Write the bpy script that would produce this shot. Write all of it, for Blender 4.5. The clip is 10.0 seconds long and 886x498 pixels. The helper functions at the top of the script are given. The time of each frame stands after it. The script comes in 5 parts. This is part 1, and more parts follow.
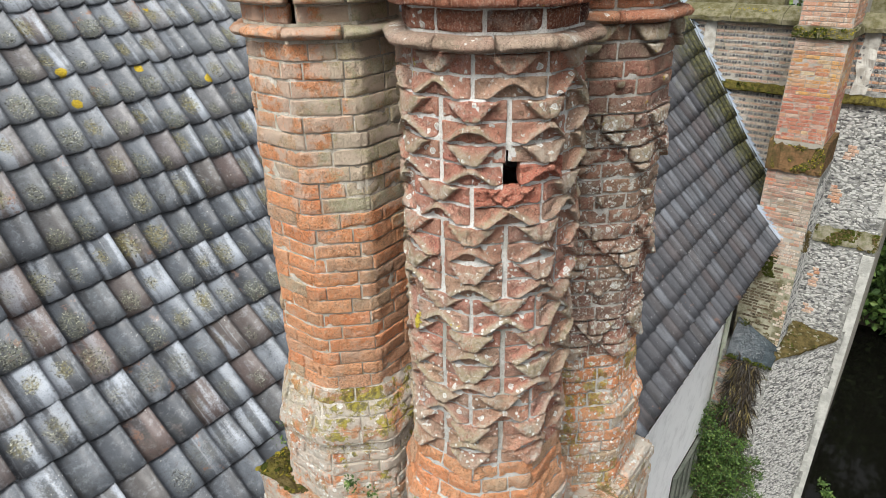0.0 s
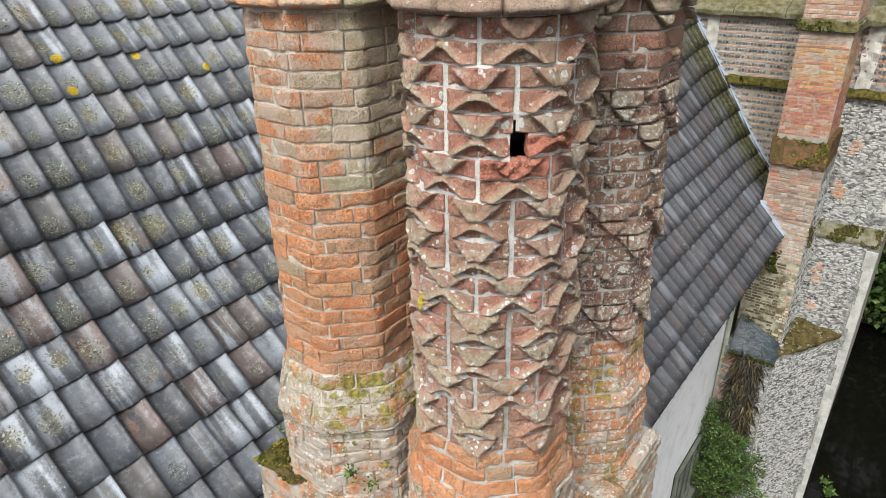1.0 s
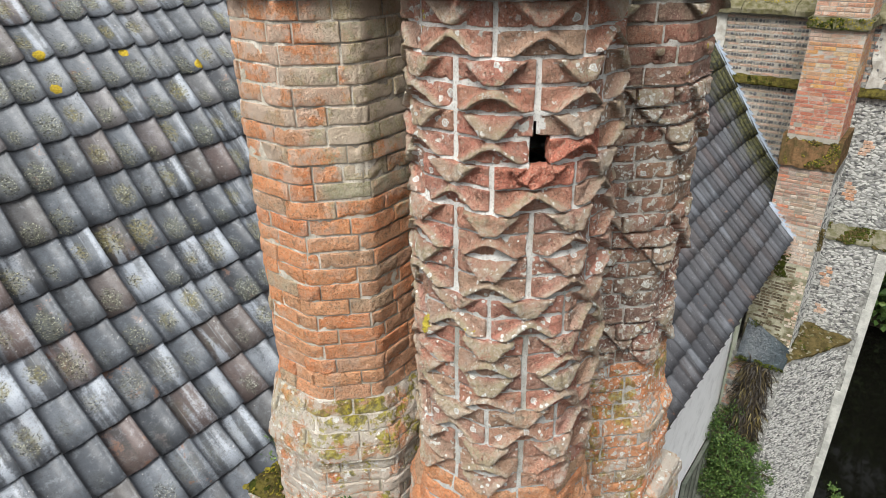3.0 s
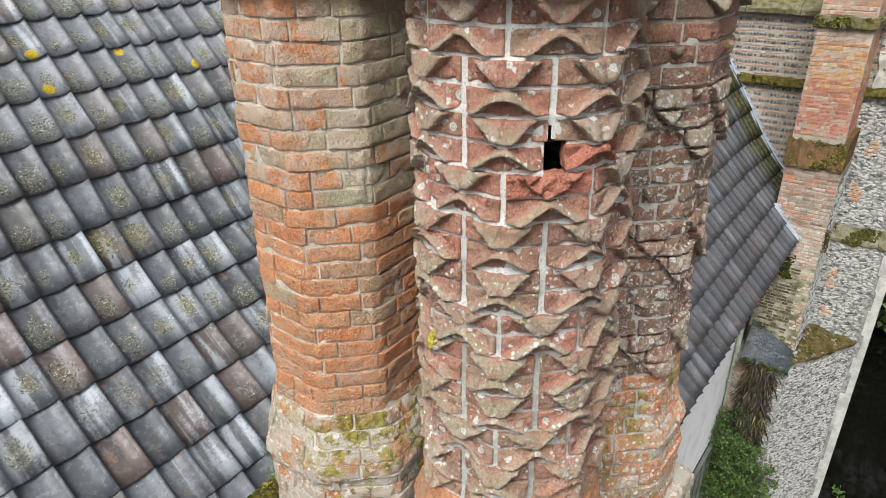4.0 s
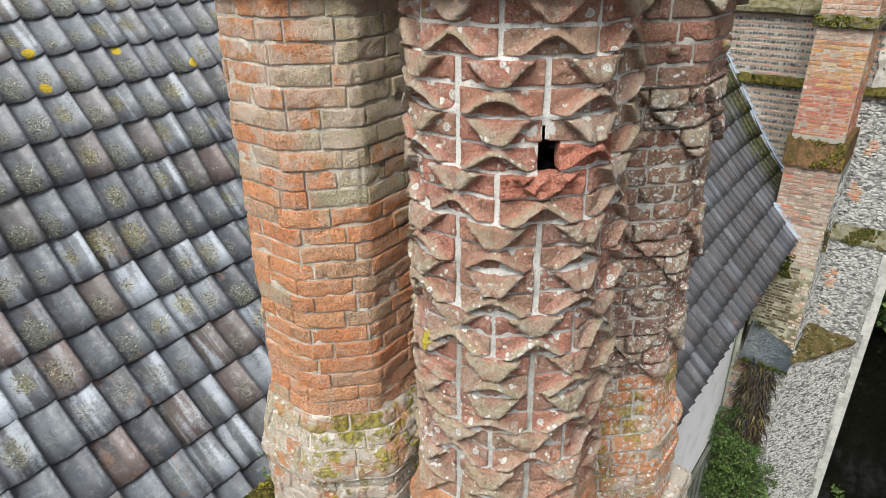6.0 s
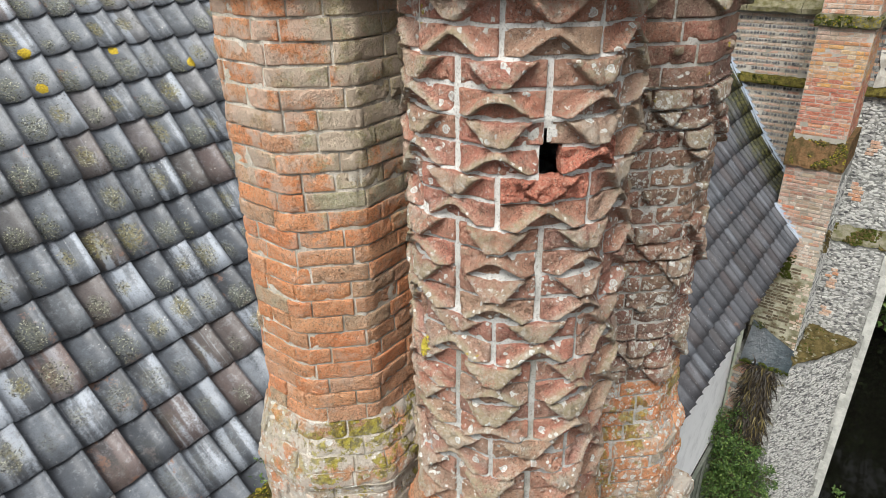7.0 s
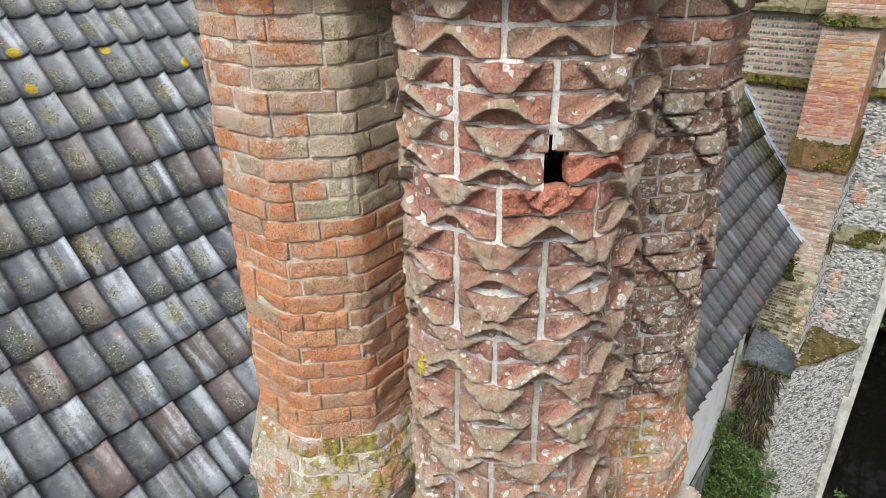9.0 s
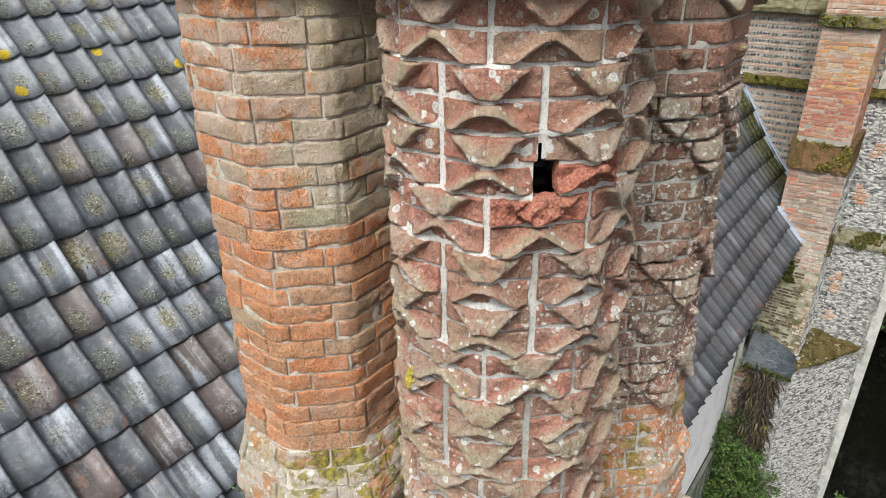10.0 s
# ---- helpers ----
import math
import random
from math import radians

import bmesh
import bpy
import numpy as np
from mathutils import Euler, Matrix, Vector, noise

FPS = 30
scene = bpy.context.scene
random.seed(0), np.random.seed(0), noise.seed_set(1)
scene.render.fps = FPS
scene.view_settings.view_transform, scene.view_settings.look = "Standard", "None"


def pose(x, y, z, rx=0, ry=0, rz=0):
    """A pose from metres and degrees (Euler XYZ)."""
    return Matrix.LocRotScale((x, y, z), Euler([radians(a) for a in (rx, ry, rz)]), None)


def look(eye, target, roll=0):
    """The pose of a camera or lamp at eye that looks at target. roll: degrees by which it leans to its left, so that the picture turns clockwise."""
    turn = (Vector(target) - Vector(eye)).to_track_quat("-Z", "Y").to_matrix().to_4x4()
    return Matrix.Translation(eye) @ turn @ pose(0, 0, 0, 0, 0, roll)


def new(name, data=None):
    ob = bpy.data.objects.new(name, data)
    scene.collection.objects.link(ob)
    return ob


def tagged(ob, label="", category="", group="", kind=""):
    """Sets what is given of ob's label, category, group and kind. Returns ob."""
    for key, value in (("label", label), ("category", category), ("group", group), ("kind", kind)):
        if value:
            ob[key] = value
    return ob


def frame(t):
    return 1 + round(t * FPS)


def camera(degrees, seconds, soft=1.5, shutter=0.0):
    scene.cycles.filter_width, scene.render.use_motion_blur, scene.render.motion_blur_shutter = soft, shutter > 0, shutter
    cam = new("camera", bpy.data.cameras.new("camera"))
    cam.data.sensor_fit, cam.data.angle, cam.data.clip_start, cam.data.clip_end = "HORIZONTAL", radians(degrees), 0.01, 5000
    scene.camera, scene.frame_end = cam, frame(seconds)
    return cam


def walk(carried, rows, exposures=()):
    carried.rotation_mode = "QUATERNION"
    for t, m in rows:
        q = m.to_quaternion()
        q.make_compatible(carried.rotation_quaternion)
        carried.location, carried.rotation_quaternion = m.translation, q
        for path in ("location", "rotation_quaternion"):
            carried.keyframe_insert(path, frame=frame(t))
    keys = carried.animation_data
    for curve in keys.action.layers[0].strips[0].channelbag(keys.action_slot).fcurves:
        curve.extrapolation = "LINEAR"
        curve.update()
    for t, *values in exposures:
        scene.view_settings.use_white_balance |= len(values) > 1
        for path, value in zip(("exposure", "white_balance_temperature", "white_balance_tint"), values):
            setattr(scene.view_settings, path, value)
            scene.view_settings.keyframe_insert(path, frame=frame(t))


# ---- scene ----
cam = camera(68.52, 10.0, soft=0.6)
# seconds, eye x, y, z, yaw, pitch, roll
PATH = [
    (0, -1.8957, -1.8676, 10.4513, -52.247, -26.002, 0.969),
    (0.5, -1.8631, -1.8413, 10.3936, -52.254, -26.007, 0.930),
    (1, -1.8686, -1.8260, 10.3363, -52.253, -26.023, 0.910),
    (1.5, -1.8548, -1.8026, 10.3079, -52.243, -26.023, 0.903),
    (2, -1.8249, -1.7629, 10.2913, -52.251, -26.025, 0.885),
    (2.5, -1.7527, -1.7051, 10.2803, -52.262, -26.027, 0.879),
    (4, -1.5787, -1.5420, 10.2462, -52.258, -26.097, 0.871),
    (4.5, -1.5902, -1.5347, 10.2435, -52.249, -26.120, 0.861),
    (5, -1.5962, -1.5468, 10.2451, -52.252, -26.131, 0.854),
    (5.5, -1.5792, -1.5560, 10.2468, -52.252, -26.154, 0.856),
    (7, -1.5232, -1.5248, 10.2411, -52.251, -26.219, 0.836),
    (7.5, -1.4963, -1.5123, 10.2373, -52.250, -26.227, 0.828),
    (8, -1.4710, -1.4835, 10.2318, -52.259, -26.248, 0.811),
    (8.5, -1.4491, -1.4621, 10.2265, -52.264, -26.269, 0.793),
    (9, -1.4236, -1.4547, 10.2246, -52.277, -26.270, 0.783),
    (9.5, -1.3842, -1.4451, 10.2231, -52.270, -26.283, 0.783),
    (10, -1.3497, -1.4426, 10.2236, -52.255, -26.244, 0.786),
]
walk(cam, [(t, pose(x, y, z, 90 + pitch, 0, yaw) @ pose(0, 0, 0, 0, 0, -roll)) for t, x, y, z, yaw, pitch, roll in PATH])

# ---- world, sun, exposure ----
world = bpy.data.worlds.new("world")
scene.world = world
world.use_nodes = True
_wn = world.node_tree
sky = _wn.nodes.new("ShaderNodeTexSky")
sky.sky_type = "NISHITA"
sky.sun_disc = False
sky.sun_elevation, sky.sun_rotation = radians(54), radians(257)
sky.air_density, sky.dust_density, sky.ozone_density = 1.0, 3.0, 1.0
soft = _wn.nodes.new("ShaderNodeHueSaturation")
soft.inputs["Saturation"].default_value = 0.14
_wn.links.new(sky.outputs[0], soft.inputs["Color"])
_wn.links.new(soft.outputs[0], _wn.nodes["Background"].inputs["Color"])
_wn.nodes["Background"].inputs["Strength"].default_value = 0.08
sun_data = bpy.data.lights.new("sun", "SUN")
sun_data.energy, sun_data.angle, sun_data.color = 2.4, radians(27), (1.0, 0.985, 0.945)
sun = new("sun", sun_data)
SUN_AZ, SUN_EL = radians(257), radians(54)
sun.matrix_world = look((6 * math.sin(SUN_AZ), 6 * math.cos(SUN_AZ), 30), (0, 0, 30 - 6 * math.tan(SUN_EL)))
scene.view_settings.exposure = 0.98

# ---- material nodes ----
class Mat:
    """A small builder for node materials; all patterns use world metres."""

    def __init__(self, name, rough=0.85, spec=0.3):
        self.m = bpy.data.materials.new(name)
        self.m.use_nodes = True
        self.t = self.m.node_tree
        self.b = self.t.nodes["Principled BSDF"]
        self.b.inputs["Roughness"].default_value = rough
        self.b.inputs["Specular IOR Level"].default_value = spec
        self.pos = self.n("ShaderNodeNewGeometry").outputs["Position"]
        self.bumps = None

    def n(self, kind, **props):
        node = self.t.nodes.new(kind)
        for k, v in props.items():
            node.inputs[k.replace("_", " ")].default_value = v
        return node

    def put(self, a, b):
        if hasattr(a, "links"):
            self.t.links.new(a, b)
        else:
            b.default_value = a

    def noise(self, scale, detail=4, rough=0.55, vec=None, stretch=None):
        v = vec or self.pos
        if stretch:
            mp = self.n("ShaderNodeMapping")
            mp.inputs["Scale"].default_value = stretch
            self.t.links.new(v, mp.inputs[0])
            v = mp.outputs[0]
        node = self.n("ShaderNodeTexNoise", Scale=scale, Detail=detail, Roughness=rough)
        self.t.links.new(v, node.inputs["Vector"])
        return node.outputs["Fac"]

    def voronoi(self, scale, jitter=1.0, vec=None, output="Distance", warp=0.0):
        v = vec or self.pos
        if warp:
            nz = self.n("ShaderNodeTexNoise", Scale=scale * 2.2, Detail=2)
            self.t.links.new(v, nz.inputs["Vector"])
            mx = self.n("ShaderNodeVectorMath")
            mx.operation = "MULTIPLY_ADD"
            self.t.links.new(nz.outputs["Color"], mx.inputs[0])
            mx.inputs[1].default_value = (warp, warp, warp)
            self.t.links.new(v, mx.inputs[2])
            v = mx.outputs[0]
        node = self.n("ShaderNodeTexVoronoi", Scale=scale, Randomness=jitter)
        self.t.links.new(v, node.inputs["Vector"])
        return node.outputs[output]

    def math(self, op, a, b=0.0, clamp=False):
        node = self.n("ShaderNodeMath")
        node.operation, node.use_clamp = op, clamp
        self.put(a, node.inputs[0])
        self.put(b, node.inputs[1])
        return node.outputs[0]

    def ramp(self, fac, lo, hi, a=0.0, b=1.0):
        node = self.n("ShaderNodeMapRange")
        node.interpolation_type = "SMOOTHSTEP"
        self.put(fac, node.inputs[0])
        for i, v in enumerate((lo, hi, a, b)):
            node.inputs[i + 1].default_value = v
        return node.outputs[0]

    def colors(self, fac, stops):
        node = self.n("ShaderNodeValToRGB")
        self.put(fac, node.inputs[0])
        el = node.color_ramp.elements
        while len(el) < len(stops):
            el.new(0.5)
        for e, (p, c) in zip(el, stops):
            e.position, e.color = p, (*c, 1)
        return node.outputs[0]

    def mix(self, fac, a, b, mode="MIX"):
        node = self.n("ShaderNodeMix")
        node.data_type, node.blend_type = "RGBA", mode
        self.put(fac, node.inputs["Factor"])
        for v, s in ((a, node.inputs[6]), (b, node.inputs[7])):
            self.put((*v, 1) if isinstance(v, tuple) else v, s)
        return node.outputs[2]

    def piece(self):
        """A random number of its own for each piece, single or joined."""
        o = self.n("ShaderNodeObjectInfo").outputs["Random"]
        i = self.n("ShaderNodeNewGeometry").outputs["Random Per Island"]
        return self.math("FRACT", self.math("ADD", self.math("MULTIPLY", o, 7.31), self.math("MULTIPLY", i, 3.17)))

    def sep(self, i):
        node = self.n("ShaderNodeSeparateXYZ")
        self.t.links.new(self.pos, node.inputs[0])
        return node.outputs[i]

    def bump(self, height, dist, strength=1.0):
        node = self.n("ShaderNodeBump", Strength=strength, Distance=dist)
        self.t.links.new(height, node.inputs["Height"])
        if self.bumps:
            self.t.links.new(self.bumps, node.inputs["Normal"])
        self.bumps = node.outputs[0]
        return self

    def done(self, color, rough=None):
        self.put((*color, 1) if isinstance(color, tuple) else color, self.b.inputs["Base Color"])
        if rough is not None:
            self.put(rough, self.b.inputs["Roughness"])
        if self.bumps:
            self.t.links.new(self.bumps, self.b.inputs["Normal"])
        return self.m


def brick_material(name, stops, algae=0.35, lichen=0.3, white=0.3, spots=0.0, moss=0.0, buff=0.0, warm=(0.5, 0.27, 0.18), wear="", lime=0.0, top=0.0):
    m = Mat(name, 0.9, 0.2)
    r = m.piece()
    c = m.colors(r, stops)
    big, mid, fine = m.noise(2.6, 3), m.noise(17, 5, 0.65), m.noise(130, 4, 0.7)
    grit = m.noise(55, 6, 0.75)
    c = m.mix(m.ramp(mid, 0.38, 0.72, 0, 0.6), c, warm)
    c = m.mix(m.math("MULTIPLY", m.ramp(grit, 0.52, 0.64), 0.6), c, m.mix(0.6, c, (0.07, 0.035, 0.02)))
    c = m.mix(m.math("MULTIPLY", m.ramp(fine, 0.52, 0.6), 0.6), c, m.mix(0.6, c, (0.85, 0.68, 0.52)))
    # small dark pits and cracks in the fired skin
    pit = m.ramp(m.noise(210, 3, 0.6), 0.6, 0.67)
    crack = m.math("MULTIPLY", m.ramp(m.math("ABSOLUTE", m.math("SUBTRACT", m.noise(21, 5, 0.7), 0.5)), 0.012, 0.003), m.ramp(m.noise(6, 2), 0.5, 0.58))
    c = m.mix(m.math("MULTIPLY", m.math("MAXIMUM", pit, crack), 0.9), c, m.mix(0.85, c, (0.02, 0.012, 0.01)))
    # thin grey-olive algae in broad patches
    film = m.ramp(m.math("ADD", big, m.math("MULTIPLY", mid, 0.45)), 0.6, 0.86)
    c = m.mix(m.math("MULTIPLY", film, algae), c, (0.3, 0.26, 0.17))
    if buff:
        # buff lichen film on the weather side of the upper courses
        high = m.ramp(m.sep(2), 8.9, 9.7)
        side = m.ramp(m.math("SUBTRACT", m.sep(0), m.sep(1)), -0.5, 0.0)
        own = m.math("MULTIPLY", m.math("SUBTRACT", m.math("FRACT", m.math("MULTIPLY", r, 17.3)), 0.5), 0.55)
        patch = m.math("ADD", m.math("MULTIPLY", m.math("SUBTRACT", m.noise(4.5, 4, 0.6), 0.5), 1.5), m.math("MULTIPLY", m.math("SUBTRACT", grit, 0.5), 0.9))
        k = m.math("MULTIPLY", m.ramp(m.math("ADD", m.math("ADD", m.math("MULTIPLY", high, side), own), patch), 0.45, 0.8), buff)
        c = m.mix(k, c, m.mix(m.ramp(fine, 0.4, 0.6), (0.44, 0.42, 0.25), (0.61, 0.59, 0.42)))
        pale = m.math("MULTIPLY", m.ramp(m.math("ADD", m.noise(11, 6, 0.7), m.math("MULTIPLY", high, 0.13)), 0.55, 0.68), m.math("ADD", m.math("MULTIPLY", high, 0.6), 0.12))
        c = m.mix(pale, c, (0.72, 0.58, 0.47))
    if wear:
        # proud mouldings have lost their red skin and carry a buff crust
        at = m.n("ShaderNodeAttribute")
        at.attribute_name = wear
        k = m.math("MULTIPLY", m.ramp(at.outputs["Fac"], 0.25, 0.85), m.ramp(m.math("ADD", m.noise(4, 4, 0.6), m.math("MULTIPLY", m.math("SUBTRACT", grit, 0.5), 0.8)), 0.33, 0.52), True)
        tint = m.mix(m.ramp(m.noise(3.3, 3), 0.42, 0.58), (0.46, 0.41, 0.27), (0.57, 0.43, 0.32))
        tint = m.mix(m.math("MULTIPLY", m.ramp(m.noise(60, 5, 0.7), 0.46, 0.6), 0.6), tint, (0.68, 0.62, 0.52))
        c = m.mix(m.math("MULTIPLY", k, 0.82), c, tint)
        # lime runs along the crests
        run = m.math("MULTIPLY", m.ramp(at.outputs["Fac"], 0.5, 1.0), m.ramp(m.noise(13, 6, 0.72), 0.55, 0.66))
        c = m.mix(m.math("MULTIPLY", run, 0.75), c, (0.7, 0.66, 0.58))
    # pale crust of lime
    crust = m.math("MULTIPLY", m.ramp(m.noise(9, 7, 0.75), 0.52 - lime, 0.64 - lime), white)
    c = m.mix(crust, c, (0.66, 0.61, 0.53))
    if spots:
        lift = 0.16 * spots
        pick = m.ramp(m.noise(3.1, 2), 0.54 - lift, 0.62 - lift)
        if top:
            # the courses under the cap stay clean
            pick = m.math("MULTIPLY", pick, m.ramp(m.math("ADD", m.sep(2), m.math("MULTIPLY", m.noise(5, 3), 0.3)), top + 0.24, top + 0.08))
        # round rosettes with a grey rim inside, then swarms of small dots
        cell = m.math("ADD", m.voronoi(19, warp=0.008), m.math("MULTIPLY", m.math("SUBTRACT", m.noise(64, 4, 0.7), 0.5), 0.42))
        there = m.math("MULTIPLY", pick, m.ramp(m.voronoi(19, warp=0.008, output="Color"), 0.42 - lift, 0.46 - lift))
        size = m.math("MULTIPLY", m.math("SUBTRACT", m.noise(19, 2), 0.5), 0.36)
        cell = m.math("ADD", cell, size)
        ring = m.math("SUBTRACT", m.ramp(cell, 0.24, 0.22), m.math("MULTIPLY", m.math("MULTIPLY", m.ramp(cell, 0.07, 0.09), m.ramp(cell, 0.17, 0.14)), 0.45))
        c = m.mix(m.math("MULTIPLY", ring, there, True), c, (0.9, 0.9, 0.86))
        dots = m.ramp(m.math("ADD", m.voronoi(38, warp=0.014), m.math("MULTIPLY", m.math("SUBTRACT", m.noise(90, 3), 0.5), 0.3)), 0.29, 0.25)
        swarm = m.ramp(m.noise(8, 4, 0.65), 0.6 - lift * 0.7, 0.66 - lift * 0.7)
        c = m.mix(m.math("MULTIPLY", m.math("MULTIPLY", dots, m.math("MULTIPLY", swarm, m.ramp(pick, 0.0, 0.2) if top else 1.0)), 0.95), c, (0.88, 0.87, 0.82))
        blot = m.ramp(m.noise(34, 6, 0.75), 0.665 - lift * 0.5, 0.68 - lift * 0.5)
        c = m.mix(m.math("MULTIPLY", m.math("MULTIPLY", blot, pick), 0.9), c, (0.76, 0.74, 0.67))
        yolk = m.math("MULTIPLY", m.ramp(m.noise(16, 4, 0.65), 0.66, 0.69), m.ramp(m.noise(2.7, 2), 0.57, 0.62))
        c = m.mix(m.math("MULTIPLY", yolk, 0.9), c, (0.6, 0.47, 0.05))
    if lichen:
        c = m.mix(m.math("MULTIPLY", m.ramp(m.noise(24, 4), 0.64, 0.7), lichen), c, (0.5, 0.47, 0.34))
    if moss:
        # moss cushions gather on the splayed ledge
        ledge = m.math("MULTIPLY", m.ramp(m.sep(2), 8.05, 8.2), m.ramp(m.sep(2), 8.46, 8.34))
        c = m.mix(m.math("MULTIPLY", m.ramp(m.math("ADD", m.noise(6, 6, 0.75), m.math("MULTIPLY", ledge, 0.08)), 0.575, 0.62), m.math("MULTIPLY", m.ramp(m.math("SUBTRACT", m.sep(0), m.sep(1)), -0.62, -0.3, 0.25, 1.0), moss)), c, m.mix(m.ramp(m.noise(40, 5, 0.7), 0.4, 0.58), (0.16, 0.14, 0.035), (0.46, 0.4, 0.04)))
    m.bump(fine, 0.014, 1.0).bump(m.noise(85, 6, 0.75), 0.018, 1.0).bump(m.noise(30, 4, 0.6), 0.012, 0.6)
    return m.done(c)


def mortar_material(name, color, dark, upper_tone=None):
    m = Mat(name, 0.95, 0.1)
    c = m.mix(m.ramp(m.noise(14, 5, 0.7), 0.35, 0.7), color, dark)
    if upper_tone:
        # whiter mortar tone in the upper courses
        upper_mask = m.ramp(m.math("ADD", m.sep(2), m.math("MULTIPLY", m.noise(3, 4, 0.7), 1.0)), 9.7, 10.1)
        c = m.mix(m.math("MULTIPLY", upper_mask, 0.8), c, upper_tone)
    c = m.mix(m.math("MULTIPLY", m.ramp(m.noise(5, 3), 0.55, 0.75), 0.5), c, (0.2, 0.18, 0.1))
    c = m.mix(m.math("MULTIPLY", m.ramp(m.noise(150, 4, 0.75), 0.52, 0.62), 0.6), c, (0.14, 0.12, 0.1))
    c = m.mix(m.math("MULTIPLY", m.ramp(m.noise(28, 5, 0.75), 0.58, 0.66), 0.35), c, (0.56, 0.55, 0.52))
    return m.bump(m.noise(90, 5, 0.7), 0.006, 0.8).done(c)


ORANGE = [(0.0, (0.88, 0.38, 0.17)), (0.35, (0.8, 0.3, 0.13)), (0.6, (0.88, 0.43, 0.22)), (0.82, (0.66, 0.36, 0.22)), (0.93, (0.6, 0.47, 0.32)), (1.0, (0.52, 0.44, 0.31))]
BURNT = [(0.0, (0.5, 0.17, 0.1)), (0.35, (0.3, 0.11, 0.075)), (0.6, (0.11, 0.05, 0.042)), (0.85, (0.52, 0.19, 0.11)), (1.0, (0.26, 0.11, 0.08))]
REDS = [(0.0, (0.62, 0.25, 0.18)), (0.25, (0.46, 0.25, 0.2)), (0.45, (0.66, 0.28, 0.19)), (0.65, (0.5, 0.32, 0.25)), (0.82, (0.56, 0.36, 0.25)), (1.0, (0.6, 0.26, 0.18))]
DARKS = [(0.0, (0.5, 0.23, 0.165)), (0.3, (0.32, 0.18, 0.145)), (0.55, (0.46, 0.21, 0.15)), (0.8, (0.28, 0.18, 0.145)), (1.0, (0.55, 0.27, 0.18))]
RAW = [(0.0, (0.66, 0.2, 0.13)), (1.0, (0.6, 0.22, 0.15))]
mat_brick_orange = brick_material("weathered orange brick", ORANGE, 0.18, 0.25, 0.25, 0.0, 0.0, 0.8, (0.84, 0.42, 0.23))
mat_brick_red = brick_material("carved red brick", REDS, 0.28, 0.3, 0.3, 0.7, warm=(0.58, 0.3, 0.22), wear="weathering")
mat_brick_raw = brick_material("broken raw red brick", RAW, 0.0, 0.1, 0.15, warm=(0.7, 0.27, 0.18))
mat_brick_cap = brick_material("cap red brick", BURNT, 0.1, 0.15, 0.3, 0.3, warm=(0.5, 0.2, 0.12))
mat_brick_roll = brick_material("worn pale moulded brick", [(0.0, (0.56, 0.42, 0.33)), (0.5, (0.5, 0.36, 0.28)), (1.0, (0.54, 0.33, 0.25))], 0.45, 0.3, 0.5, 0.4, warm=(0.58, 0.45, 0.36))
mat_brick_fresh = brick_material("clean orange red brick", [(0.0, (0.62, 0.25, 0.14)), (0.5, (0.54, 0.2, 0.12)), (1.0, (0.68, 0.3, 0.16))], 0.15, 0.2, 0.2, 0.25, warm=(0.66, 0.3, 0.18))
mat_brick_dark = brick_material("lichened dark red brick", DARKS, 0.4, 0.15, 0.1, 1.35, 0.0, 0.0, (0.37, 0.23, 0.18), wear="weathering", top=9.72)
mat_brick_base = brick_material("mossy base brick", ORANGE, 0.55, 0.3, 0.9, 0.85, 0.85, 0.0, (0.66, 0.42, 0.29), lime=0.1)
mat_brick_clean = brick_material("orange brick with white lichen", ORANGE, 0.15, 0.1, 0.75, 1.4, 0.6, 0.0, (0.8, 0.38, 0.2), lime=0.02)
mat_mortar_pale = mortar_material("pale lime mortar", (0.5, 0.5, 0.475), (0.3, 0.3, 0.285), (0.63, 0.62, 0.585))
mat_mortar_cream = mortar_material("cream lime mortar", (0.6, 0.56, 0.49), (0.34, 0.3, 0.23))
mat_mortar_grey = mortar_material("grey sandy mortar", (0.52, 0.5, 0.46), (0.27, 0.255, 0.22))


